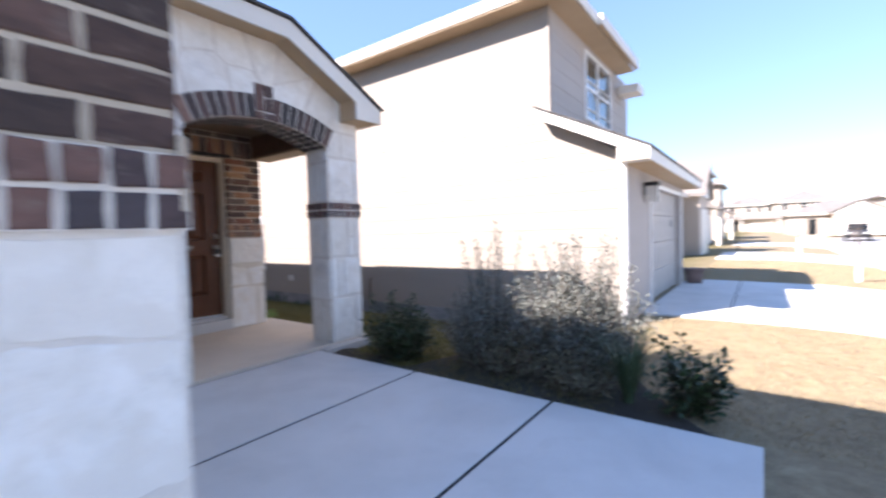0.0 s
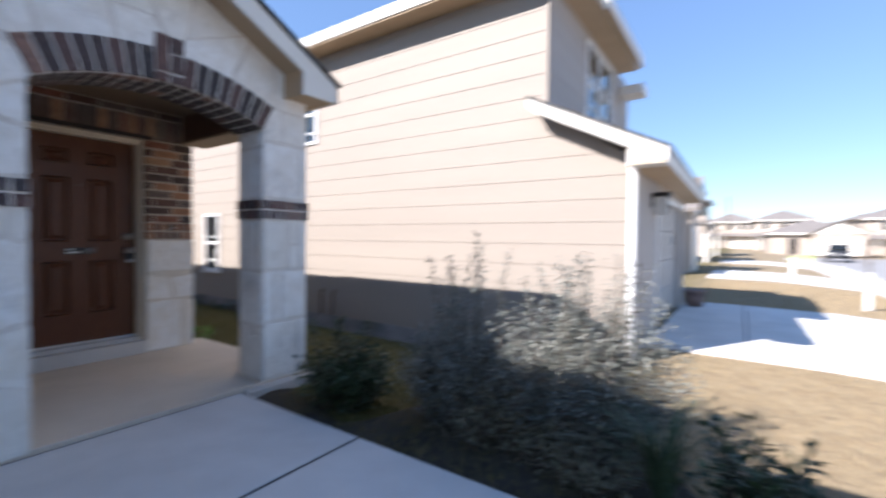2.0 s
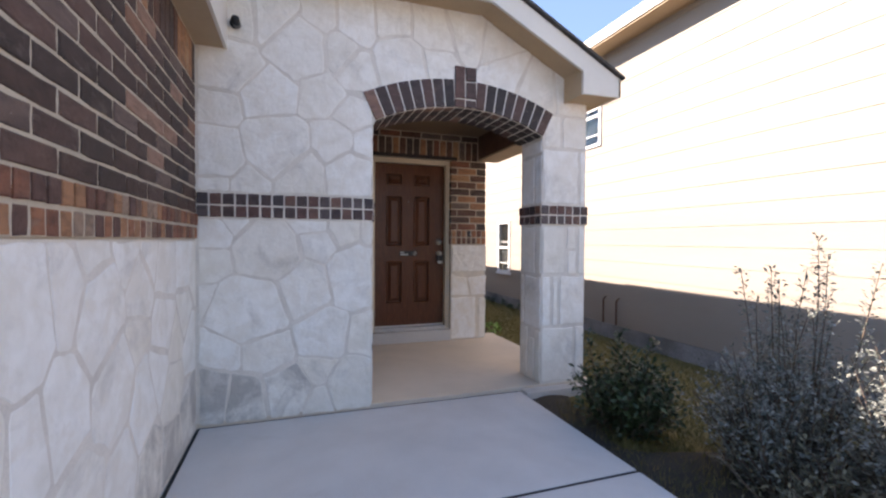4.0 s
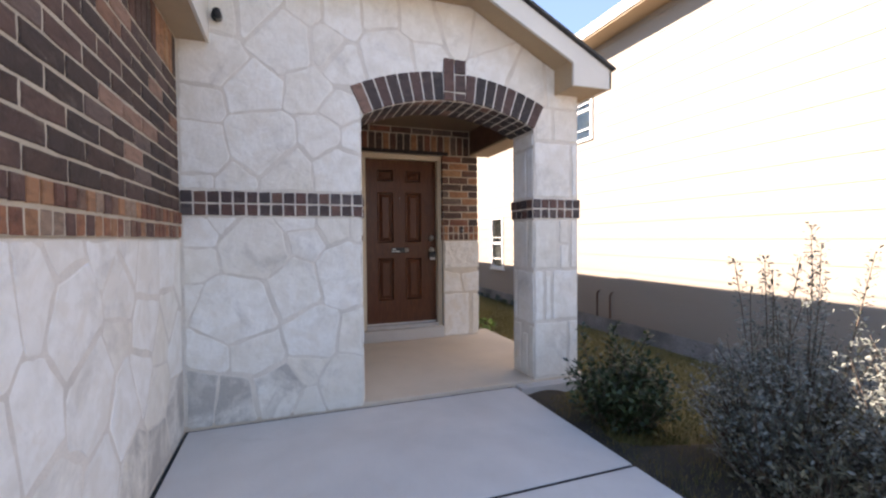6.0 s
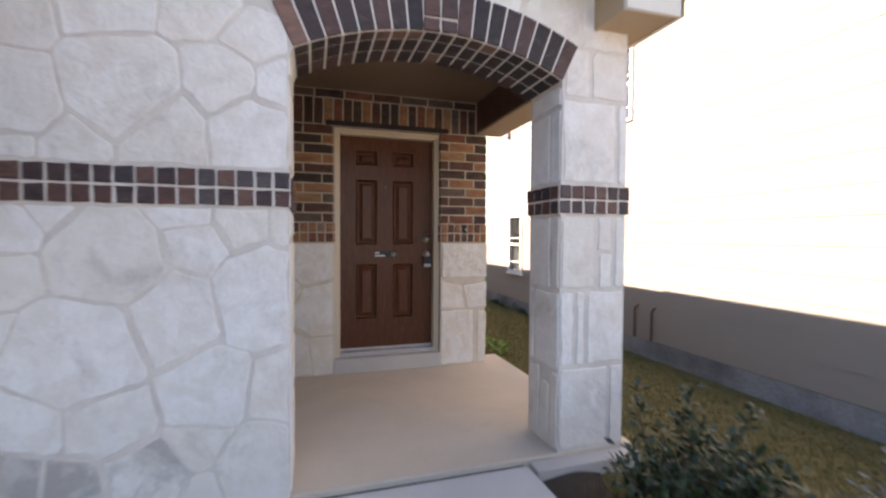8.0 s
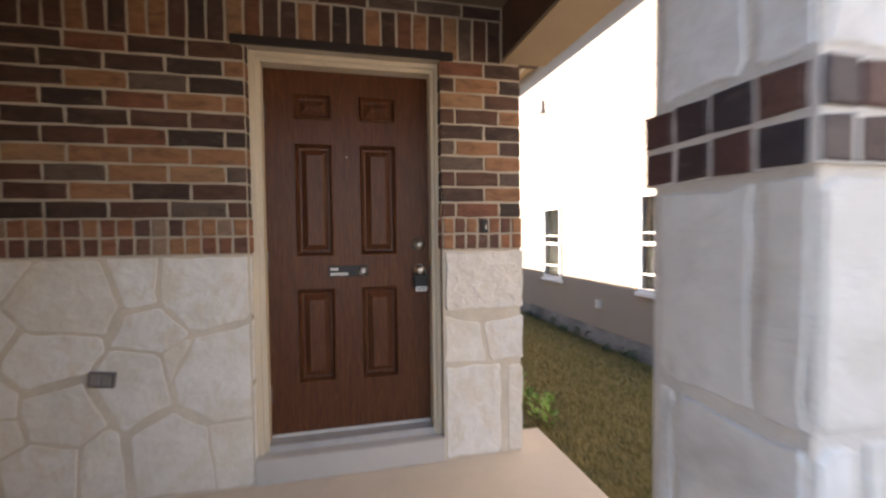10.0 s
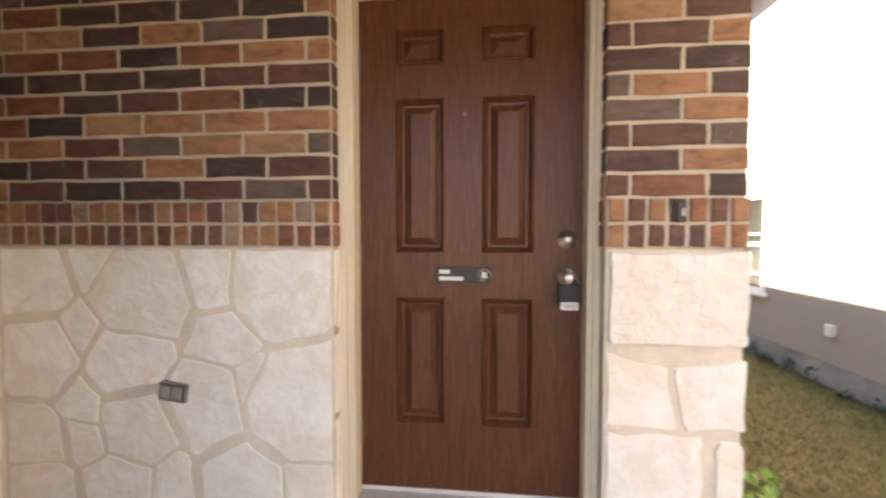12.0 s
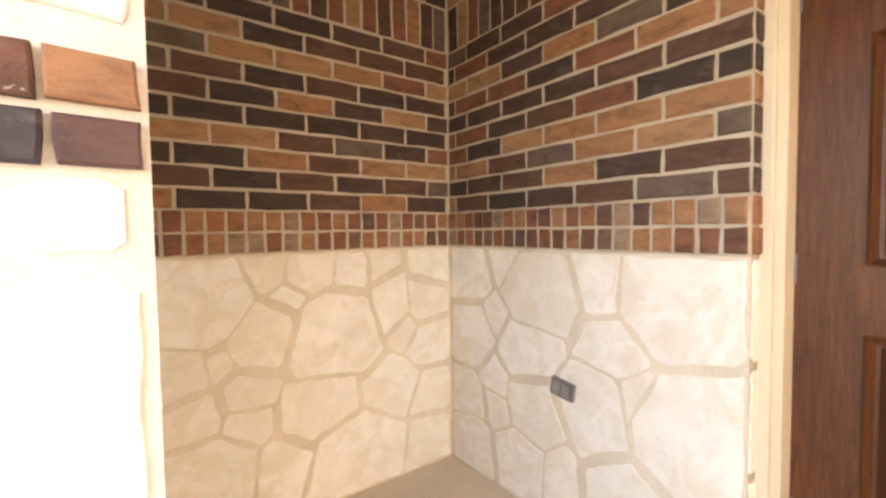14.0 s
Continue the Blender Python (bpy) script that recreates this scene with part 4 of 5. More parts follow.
# ---- front door ----
def front_door():
    d = thing("door_1", -5.43, 3.75, 0.03, "closed dark brown wood-grain six-panel front door in a cream frame", "door", kind="structure")
    o = Vector((-5.43, 3.75, 0.03))
    def local(bm):
        bmesh.ops.translate(bm, verts=bm.verts, vec=-o)
        return bm
    y0, y1, z0, z1 = 3.297, 4.203, 0.21, 2.265
    panels = [(a, b, c, e) for a, b in ((3.452, 3.656), (3.806, 4.012)) for c, e in ((0.50, 1.03), (1.217, 1.845), (1.978, 2.12))]
    bm = holed_wall(bmesh.new(), y0, y1, z0, z1, panels, lambda b, u0, u1, v0, v1: box(b, -5.475, -5.43, u0, u1, v0, v1))
    leaf = part("leaf", local(bm), M_DOOR, d)
    for a, b, c, e in panels:
        # sloping moulding round a raised field
        bm = bmesh.new()
        loops = []
        for inset, x in ((0.0, -5.4285), (0.008, -5.4215), (0.022, -5.451), (0.032, -5.452), (0.062, -5.433)):
            loops.append([bm.verts.new((x, y, z)) for y, z in ((a + inset, c + inset), (b - inset, c + inset), (b - inset, e - inset), (a + inset, e - inset))])
        for p, q in zip(loops, loops[1:]):
            for i in range(4):
                bm.faces.new((p[i], p[(i + 1) % 4], q[(i + 1) % 4], q[i]))
        bm.faces.new(loops[-1])
        sub = part("door_panel", local(bm), M_DOOR, leaf)
    # frame: two jambs and a head, each with a stepped moulding
    for name, (ya, yb, za, zb) in (("jamb", (3.237, 3.297, 0.05, 2.292)), ("jamb", (4.203, 4.249, 0.05, 2.292)), ("head", (3.297, 4.203, 2.247, 2.292))):
        bm = boxed(-5.50, -5.345, ya, yb, za, zb, bevel=0.004)
        part(name, local(bm), M_TRIM, d)
    for ya, yb, za, zb in ((3.237, 3.272, 0.05, 2.297), (4.222, 4.249, 0.05, 2.297), (3.272, 4.222, 2.268, 2.297)):
        part("moulding", local(boxed(-5.345, -5.325, ya, yb, za, zb, bevel=0.006)), M_TRIM, d)
    part("backing", local(boxed(-5.53, -5.48, 3.2, 4.3, 0.0, 2.4)), M_BLACK, d)
    part("sill", local(boxed(-5.5, -5.262, 3.237, 4.249, 0.031, 0.165, bevel=0.006)), M_SILL, d, "pale grey concrete door sill")
    part("threshold", local(boxed(-5.48, -5.33, 3.298, 4.202, 0.166, 0.205, bevel=0.005)), M_ALU, d, "dull metal threshold")
    part("weather_strip", local(boxed(-5.44, -5.424, 3.30, 4.20, 0.206, 0.222)), M_PALE, d)
    bolt = disc(bmesh.new(), (-5.424, 4.142, 1.273), 0.039, 0.014, r2=0.034)
    disc(bolt, (-5.412, 4.142, 1.273), 0.028, 0.022)
    part("deadbolt", local(bolt), M_NICKEL, d, "satin nickel deadbolt", True)
    knob = disc(bmesh.new(), (-5.425, 4.139, 1.125), 0.032, 0.012)
    disc(knob, (-5.408, 4.139, 1.125), 0.012, 0.03)
    bmesh.ops.create_uvsphere(knob, u_segments=16, v_segments=10, radius=0.027, matrix=Matrix.Translation((-5.378, 4.139, 1.125)) @ Matrix.Diagonal((0.8, 1, 1, 1)))
    part("knob", local(knob), M_NICKEL, d, "round satin nickel knob", True)
    part("peephole", local(disc(bmesh.new(), (-5.428, 3.733, 1.776), 0.0065, 0.008, segs=12)), M_GREYPLATE, d)
    for z in (0.45, 1.2, 2.0):
        part("hinge", local(disc(bmesh.new(), (-5.428, 3.298, z), 0.006, 0.09, "z", 8)), M_GREYPLATE, d)
front_door()

lock = thing("lock_box", -5.40, 4.145, 0.995, "black key lock box with white tag on the door knob", "lock box")
part("body", boxed(-0.018, 0.022, -0.04, 0.04, 0.02, 0.105, bevel=0.008), M_BLACK, lock)
bm = bmesh.new()
tube(bm, [(0.002, 0.03 * math.cos(a), 0.105 + 0.05 * math.sin(a)) for a in np.linspace(0, math.pi, 9)], 0.005, 0.005, 6)
part("shackle", bm, M_NICKEL, lock, "bright metal shackle")
part("tag", boxed(0.0225, 0.0245, -0.033, 0.033, 0.004, 0.034), M_PALE, lock, "white printed tag")
for z in (0.013, 0.022):
    part("print_bar", boxed(0.0246, 0.0252, -0.024, 0.024, z, z + 0.004), M_GREYPLATE, lock)

sign = thing("door_sign", -5.428, 3.735, 1.128, "small dark door plate with pale lettering and a round emblem", "sign")
part("plate", boxed(0, 0.006, -0.112, 0.108, -0.032, 0.03, bevel=0.002), M_BLACK, sign)
part("print_bar", boxed(0.0062, 0.0075, -0.104, -0.06, 0.004, 0.02), M_PALE, sign)
part("print_bar", boxed(0.0062, 0.0075, -0.104, -0.005, -0.024, -0.008), M_PALE, sign)
part("emblem", disc(bmesh.new(), (0.010, 0.08, 0.0), 0.029, 0.009), M_NICKEL, sign, "round metal emblem", True)
part("emblem_centre", disc(bmesh.new(), (0.0148, 0.08, 0.0), 0.021, 0.003), M_BLACK, sign)
part("emblem_mark", boxed(0.0163, 0.0175, 0.07, 0.09, -0.013, 0.013), M_PALE, sign)

structure(mesh_ob("lintel", boxed(DX - 0.09, DX + 0.016, 3.17, 4.32, 2.302, 2.345), M_RUST), "dark steel lintel over the front door", "lintel")
bell = thing("doorbell", DX + 0.024, 4.497, 1.372, "small dark doorbell button with a pale centre on brick", "doorbell")
part("base", boxed(-0.006, 0.010, -0.017, 0.017, -0.036, 0.036, bevel=0.004), M_BLACK, bell)
part("button", boxed(0.010, 0.014, 0.0, 0.009, -0.014, 0.012, bevel=0.002), M_PALE, bell, "lit pale button")
outlet = thing("outlet", DX + 0.014, 2.565, 0.655, "grey weatherproof outlet cover set askew in limestone", "outlet")
outlet.matrix_basis = pose(DX + 0.014, 2.565, 0.655, -7, 0, 0)
part("plate", boxed(-0.012, 0.010, -0.058, 0.058, -0.038, 0.038, bevel=0.005), M_GREYPLATE, outlet)
for y in (-0.042, 0.004):
    part("flap", boxed(0.010, 0.016, y, y + 0.038, -0.026, 0.026, bevel=0.003), M_FLAP, outlet, "grey hinged flap")
# floodlight camera under the garage eave, by the corner
eye = thing("security_camera", AX + 0.012, 2.0, 2.76, "small black security camera on limestone under the eave", "camera")
part("mount", disc(bmesh.new(), (0.012, 0, 0), 0.034, 0.02), M_BLACK, eye, "", True)
bm = disc(bmesh.new(), (0.06, 0.012, -0.01), 0.026, 0.085, segs=18)
part("barrel", bm, M_BLACK, eye, "", True)
part("screw", disc(bmesh.new(), (0.028, 0.0, 0.02), 0.006, 0.012, segs=8), M_GREYPLATE, eye)

# ---- neighbouring house ----
NY, NGX, NUX = 7.366, -1.03, -2.05     # side wall, garage front, upper front


def window_unit(x0, x1, z0, z1, y, face, parent=None, name="window_1", double=False, sill=True):
    """A white sash window in a wall that faces -y (face 'y') or +x (face 'x'); x0..x1 runs along the wall."""
    win = structure(thing(name, *((x0, y, z0) if face == "y" else (y, x0, z0)), "", "", rot=0 if face == "y" else 90), "white-framed sash window with dark glass", "window")
    w, h = x1 - x0, z1 - z0
    f = 0.05
    for a, b, c, d in ((-f, 0, -f, h + f), (w, w + f, -f, h + f), (0, w, -f, 0), (0, w, h, h + f)):
        part("window_frame", boxed(a, b, -0.035, 0.05, c, d, bevel=0.004), M_WHITE, win)
    bars = [(0, w, h * 0.47, h * 0.47 + 0.045), (0, w, h * 0.15, h * 0.15 + 0.018), (0, w, h * 0.60, h * 0.60 + 0.018)] + ([(w / 2 - 0.035, w / 2 + 0.035, 0, h)] if double else [])
    for a, b, c, d in bars:
        part("sash_bar", boxed(a, b, -0.012, 0.03, c, d, bevel=0.003), M_WHITE, win)
    if sill:
        part("sill", boxed(-0.1, w + 0.1, -0.055, 0.02, -f - 0.045, -f, bevel=0.004), M_WHITE, win)
    for a, b in ((0, h * 0.47), (h * 0.47 + 0.045, h)):
        pane = part("pane", boxed(0, w, 0.008, 0.014, a, b), M_GLASS, win)
    # Flat dark sheet behind the glass: the room's shade put into its colour.
    part("room_dark_sheet", boxed(0, w, 0.09, 0.10, 0, h), M_ROOM, win, "dark sheet standing for the unlit room")
    if sill:
        part("blind", boxed(0, w, 0.07, 0.08, 0.02, h * 0.47), M_BLIND, win, "grey blind behind the lower sash")
    return win


def siding(parent, wall, u0, u1, v0, v1, holes, material, lap=0.262, top=None):
    """Lapped boards with a thick lower edge, cut round the holes; top(v) may shorten a board at its far end."""
    v = v0
    while v < v1 - 0.01:
        b = min(v + lap, v1)
        bm = bmesh.new()
        def add(bm_, a0, a1, c0, c1):
            w0, w1 = 0.0082 - 0.0056 * (c0 - v) / lap, 0.0082 - 0.0056 * (c1 - v) / lap
            vs = [bm_.verts.new(p) for p in ((a0, 0, c0), (a1, 0, c0), (a1, -w0, c0), (a0, -w0, c0), (a0, -w1, c1), (a1, -w1, c1), (a1, 0, c1), (a0, 0, c1))]
            for f in ((0, 1, 2, 3), (3, 2, 5, 4), (4, 5, 6, 7), (0, 3, 4, 7), (1, 6, 5, 2)):
                bm_.faces.new([vs[i] for i in f])
        hs = [(h[0], h[1], max(h[2], v), min(h[3], b)) for h in holes if h[2] < b and h[3] > v]
        end = top(v + lap * 0.5, u1) if top else u1
        if end > u0 + 0.05:
            holed_wall(bm, u0, end, v, b, hs, add)
            ob = part("siding_board", bm, material, parent)
            ob.matrix_basis = wall
        v = b


def neighbour():
    zf, zg, zu = -0.075, 2.20, 4.46
    holes = [(-10.20, -9.66, 0.56, 1.73), (-7.57, -6.90, 0.62, 1.765), (-7.25, -6.36, 3.0, 4.0)]
    bm = holed_wall(bmesh.new(), -16, NUX, zf, zu, holes, lambda b, u0, u1, v0, v1: box(b, u0, u1, NY, NY + 0.15, v0, v1))
    prism(bm, [(NUX, zf), (NGX, zf), (NGX, zg), (NUX, 2.86)], "y", NY, NY + 0.15)
    side = structure(mesh_ob("wall_neighbour_side", bm, M_SIDING), "beige lap-siding side wall of the neighbouring house", "wall")
    for i, h in enumerate(holes):
        window_unit(*h, NY, "y", name="window_%d" % (i + 1), sill=i < 2)
    wall = wall_pose(0, NY, 0)
    pad = [(a - 0.05, b + 0.05, c - 0.05, d + 0.05) for a, b, c, d in holes]
    siding(side, wall, -16, NUX + 0.0, zf, zu, pad, M_SIDING)
    siding(side, wall_pose(0, NY, 0), NUX, NGX - 0.05, zf, 2.84, [], M_SIDING, top=lambda v, u: min(u, NGX - 0.05) if v < zg else NUX + (2.84 - v) / 0.64 * 1.02)
    structure(mesh_ob("foundation", boxed(-16, NGX, NY - 0.004, NY + 0.2, -0.6, zf - 0.004), M_FOUND), "stained grey concrete foundation", "foundation")
    structure(mesh_ob("trim_corner", boxed(NGX - 0.05, NGX + 0.022, NY - 0.024, NY + 0.09, zf, 2.16, bevel=0.003), M_WHITE), "white corner board", "trim")
    structure(mesh_ob("trim_upper_corner", boxed(NUX - 0.03, NUX + 0.022, NY - 0.024, NY + 0.05, 2.9, zu, bevel=0.003), M_SIDING), "beige corner board", "trim")
    # upper front
    uh = [(8.98, 10.42, 3.20, 4.30)]
    bm = holed_wall(bmesh.new(), NY, 11.85, 2.5, zu, uh, lambda b, u0, u1, v0, v1: box(b, NUX - 0.15, NUX, u0, u1, v0, v1))
    front = structure(mesh_ob("wall_neighbour_front", bm, M_SIDING_G), "taupe lap-siding upper front of the neighbouring house", "wall")
    window_unit(*uh[0], NUX, "x", name="window_4", double=True, sill=False)
    siding(front, wall_pose(NUX, 0, 90), NY + 0.03, 11.85, 2.6, zu, [(a - 0.05, b + 0.05, c - 0.05, d + 0.05) for a, b, c, d in uh], M_SIDING_G)
    structure(mesh_ob("wall_neighbour_far", box(boxed(-16, NUX - 0.15, 11.7, 11.85, -0.5, 4.4), NUX - 0.15, NGX, 12.45, 12.6, -0.5, 2.2), M_SIDING), "beige far wall of the neighbouring house", "wall")
    structure(mesh_ob("wall_neighbour_back", boxed(-16.2, -16, NY, 11.85, -0.5, 4.46), M_SIDING), "beige back wall of the neighbouring house", "wall")
    # garage front with a door opening
    bm = holed_wall(bmesh.new(), NY + 0.15, 12.45, -0.07, 2.35, [(9.0, 12.15, -0.07, 1.9)], lambda b, u0, u1, v0, v1: box(b, NGX - 0.15, NGX, u0, u1, v0, v1))
    structure(mesh_ob("wall_neighbour_garage", bm, M_SIDING_G), "taupe garage front of the neighbouring house", "wall")
    door = thing("garage_door", NGX - 0.1, 9.0, -0.05, "closed pale sectional garage door", "garage door", kind="structure")
    for k in range(4):
        sec = part("section", boxed(-0.04, 0.0, 0.0, 3.15, k * 0.5 + 0.004, k * 0.5 + 0.494, bevel=0.004), M_DOORGREY, door)
        for j in range(5):
            part("panel", boxed(0.0, 0.008, 0.08 + j * 0.61, 0.61 + j * 0.61, k * 0.5 + 0.08, k * 0.5 + 0.42, bevel=0.006), M_DOORGREY, sec)
    for z0, z1, y0, y1 in ((-0.07, 1.97, 8.94, 9.0), (-0.07, 1.97, 12.15, 12.21), (1.9, 1.97, 9.0, 12.15)):
        structure(mesh_ob("trim_garage", boxed(NGX + 0.002, NGX + 0.025, y0, y1, z0, z1, bevel=0.003), M_WHITE), "white trim board round the garage door", "trim")
    lamp_ = thing("wall_lantern", NGX + 0.002, 8.57, 1.82, "black coach lantern over the garage door", "wall lamp")
    part("back_plate", boxed(0, 0.02, -0.05, 0.05, -0.09, 0.09, bevel=0.005), M_BLACK, lamp_)
    part("arm", boxed(0.02, 0.12, -0.012, 0.012, 0.05, 0.07), M_BLACK, lamp_)
    part("glass_box", boxed(0.05, 0.19, -0.075, 0.075, -0.2, 0.04, bevel=0.004), M_PALE, lamp_, "pale glass box")
    part("cap", boxed(0.02, 0.22, -0.1, 0.1, 0.04, 0.1, bevel=0.012), M_BLACK, lamp_)
    for ly in (-0.075, 0.063):
        part("bar", boxed(0.178, 0.192, ly, ly + 0.012, -0.2, 0.04), M_BLACK, lamp_)
    plate_ = thing("house_number", NGX - 0.09, 11.6, 1.3, "small dark plaque on the garage", "plaque")
    part("plate", boxed(0.0, 0.012, -0.1, 0.1, -0.08, 0.08), M_GREYPLATE, plate_)

    # roofs
    roof = thing("roof", NGX, NY, 2.2, "brown shingled roofs with pale fascia on the neighbouring house", "roof", kind="structure")
    o = Vector((NGX, NY, 2.2))
    def local(bm):
        bmesh.ops.translate(bm, verts=bm.verts, vec=-o)
        return bm
    oy = NY - 0.285
    sl = 0.495
    ex = -0.665
    def lz(x):
        return 2.22 + sl * (ex - x)
    part("shingles", local(prism(bmesh.new(), [(ex + 0.02, lz(ex)), (NUX - 0.14, lz(NUX - 0.14)), (NUX - 0.14, lz(NUX - 0.14) + 0.025), (ex + 0.02, lz(ex) + 0.025)], "y", oy - 0.02, 12.75)), M_SHINGLE, roof)
    part("rake_board", local(prism(bmesh.new(), [(ex, lz(ex)), (NUX - 0.14, lz(NUX - 0.14)), (NUX - 0.14, lz(NUX - 0.14) - 0.10), (NUX - 0.05, lz(NUX - 0.05) - 0.14), (NGX + 0.02, lz(NGX) - 0.15), (ex, lz(ex) - 0.13)], "y", oy, oy + 0.02)), M_FASCIA, roof)
    part("rake_soffit", local(prism(bmesh.new(), [(ex - 0.02, lz(ex) - 0.10), (NUX - 0.1, lz(NUX - 0.1) - 0.10), (NUX - 0.1, lz(NUX - 0.1) - 0.12), (ex - 0.02, lz(ex) - 0.12)], "y", oy + 0.02, NY)), M_FASCIA, roof)
    part("fascia", local(boxed(ex - 0.02, ex, oy + 0.02, 12.75, lz(ex) - 0.15, lz(ex))), M_FASCIA, roof)
    part("soffit", local(boxed(NGX, ex - 0.02, oy + 0.02, 12.75, lz(ex) - 0.14, lz(ex) - 0.12)), M_SOFFIT, roof, "tan soffit")
    # main hip roof
    e0, e1, ez = NY - 0.36, 11.0, 4.64
    xa, xb = -16.4, NUX + 0.36
    bm = bmesh.new()
    mid, rise = (e0 + e1) / 2, 0.42 * (e1 - e0) / 2
    run = (e1 - e0) / 2
    vs = [bm.verts.new(c) for c in ((xb, e0, ez), (xa, e0, ez), (xa, e1, ez), (xb, e1, ez), (xb - run, mid, ez + rise), (xa + run, mid, ez + rise))]
    for f in ((0, 4, 5, 1), (1, 5, 2), (2, 5, 4, 3), (3, 4, 0), (0, 1, 2, 3)):
        bm.faces.new([vs[i] for i in f])
    part("hip", local(bm), M_SHINGLE, roof)
    part("fascia", local(boxed(xa, xb, e0 - 0.022, e0, ez - 0.15, ez + 0.01)), M_FASCIA, roof)
    part("fascia", local(boxed(xb, xb + 0.022, e0 - 0.022, e1, ez - 0.14, ez + 0.01)), M_FASCIA, roof)
    part("soffit", local(boxed(xa, xb, e0, NY, zu, zu + 0.02)), M_SOFFIT, roof, "tan soffit")
    part("soffit", local(boxed(NUX, xb, NY, e1, zu, zu + 0.02)), M_SOFFIT, roof, "tan soffit")
    # eave over the window bay, and the lower return beyond it
    part("bay_eave", local(boxed(xb + 0.0225, xb + 0.09, 8.5, 10.95, ez - 0.15, ez + 0.02)), M_FASCIA, roof)
    part("bay_soffit", local(boxed(xb + 0.0225, xb + 0.09, 8.5, 10.95, ez - 0.17, ez - 0.152)), M_SOFFIT, roof)
    part("eave_return", local(boxed(NUX + 0.03, xb + 0.09, 10.95, 11.4, 4.04, 4.2, bevel=0.004)), M_FASCIA, roof)
    # boxed end of the lower rake
    part("rake_return", local(prism(bmesh.new(), [(NGX - 0.02, lz(ex) - 0.145), (ex - 0.021, lz(ex) - 0.145), (ex - 0.021, lz(ex) - 0.01), (NGX - 0.02, lz(NGX) - 0.01)], "y", oy + 0.021, NY - 0.012)), M_FASCIA, roof)
    # pipes and taps on the side wall
    for x in (-6.15, -5.84):
        p = thing("pipe", x, NY - 0.05, -0.06, "rust-brown pipe against the siding", "pipe", "pipes on the side wall")
        bm = bmesh.new()
        tube(bm, [(0, 0, 0), (0, 0, 0.38), (0.01, 0.02, 0.415), (0.015, 0.05, 0.43)], 0.016, 0.016, 8)
        part("riser", bm, M_RUSTPIPE, p)
    hose = thing("tap_box", -8.5, NY - 0.035, 0.28, "small pale tap box on the siding", "tap")
    part("cover", boxed(-0.05, 0.05, -0.02, 0.03, -0.06, 0.06, bevel=0.01), M_PALE, hose)
    vent = thing("wall_vent", -10.3, NY - 0.03, 3.65, "small grey vent on the siding", "vent")
    part("hood", boxed(-0.06, 0.06, -0.03, 0.03, -0.1, 0.1, bevel=0.008), M_GREYPLATE, vent)


M_RED = plain("sign_red", (0.55, 0.03, 0.03), 0.4, 0, 0.05, 10, 0)
M_LIME = plain("lime_plastic", (0.50, 0.62, 0.25), 0.5, 0, 0.05, 10, 0)
M_BOXGREEN = plain("cabinet_green", (0.13, 0.14, 0.11), 0.6, 0, 0.15, 10, 0.05)
M_TERRA = plain("dull_clay", (0.19, 0.125, 0.105), 0.8, 0, 0.15, 10, 0.1)
M_TANHOUSE = plain("far_siding", (0.42, 0.36, 0.30), 0.8, 0, 0.05, 2, 0)
M_BRICKHOUSE = plain("far_brick", (0.34, 0.25, 0.195), 0.8, 0, 0.1, 6, 0)
M_FARROOF = plain("far_shingle", (0.20, 0.18, 0.165), 0.95, 0, 0.15, 4, 0)
M_PAINT = plain("car_paint_grey", (0.22, 0.23, 0.25), 0.25, 0.6, 0.05, 4, 0)
M_DARKPAINT = plain("car_paint_dark", (0.035, 0.037, 0.042), 0.4, 0.0, 0.05, 4, 0)
M_TYRE = plain("tyre_rubber", (0.02, 0.02, 0.02), 0.9, 0, 0.2, 20, 0.2)
M_TINT = plain("tinted_glass", (0.015, 0.018, 0.02), 0.08, 0, 0.05, 4, 0)
neighbour()

# neighbour's driveway, apron, the road with kerbs, and further driveways
for y0, y1 in ((8.25, 13.2), (21.0, 26.0), (34.5, 39.5)):
    bm = bmesh.new()
    prof = [(NGX + 0.005, -0.04), (0.05, -0.045), (1.5, -0.07), (2.75, -0.17), (4.0, -0.27), (5.28, -0.325), (5.28, -0.7), (NGX + 0.005, -0.7)]
    prism(bm, prof, "y", y0, y1)
    d = structure(mesh_ob("driveway", bm, M_DRIVE), "sunlit pale concrete driveway of a neighbouring house", "driveway")
    part("joint", boxed(0.04, 0.058, y0, y1, -0.06, -0.043), M_JOINT, d)
structure(mesh_ob("sidewalk", prism(bmesh.new(), [(3.4, -0.235), (4.7, -0.30), (4.7, -0.6), (3.4, -0.6)], "y", 13.3, 55), M_DRIVE), "pale concrete sidewalk along the road", "pavement")
structure(mesh_ob("road", boxed(5.45, 14.35, -200, 60, -0.9, -0.545), M_ROAD), "sunlit pale grey road", "road")
structure(mesh_ob("road_cross", boxed(-60, 120, 60, 69, -0.9, -0.545), M_ROAD), "sunlit pale grey cross road", "road")
for x0, x1 in ((5.28, 5.45), (14.35, 14.52)):
    structure(mesh_ob("kerb", boxed(x0, x1, -200, 60, -0.9, -0.40, bevel=0.02), M_DRIVE), "pale concrete kerb", "kerb")


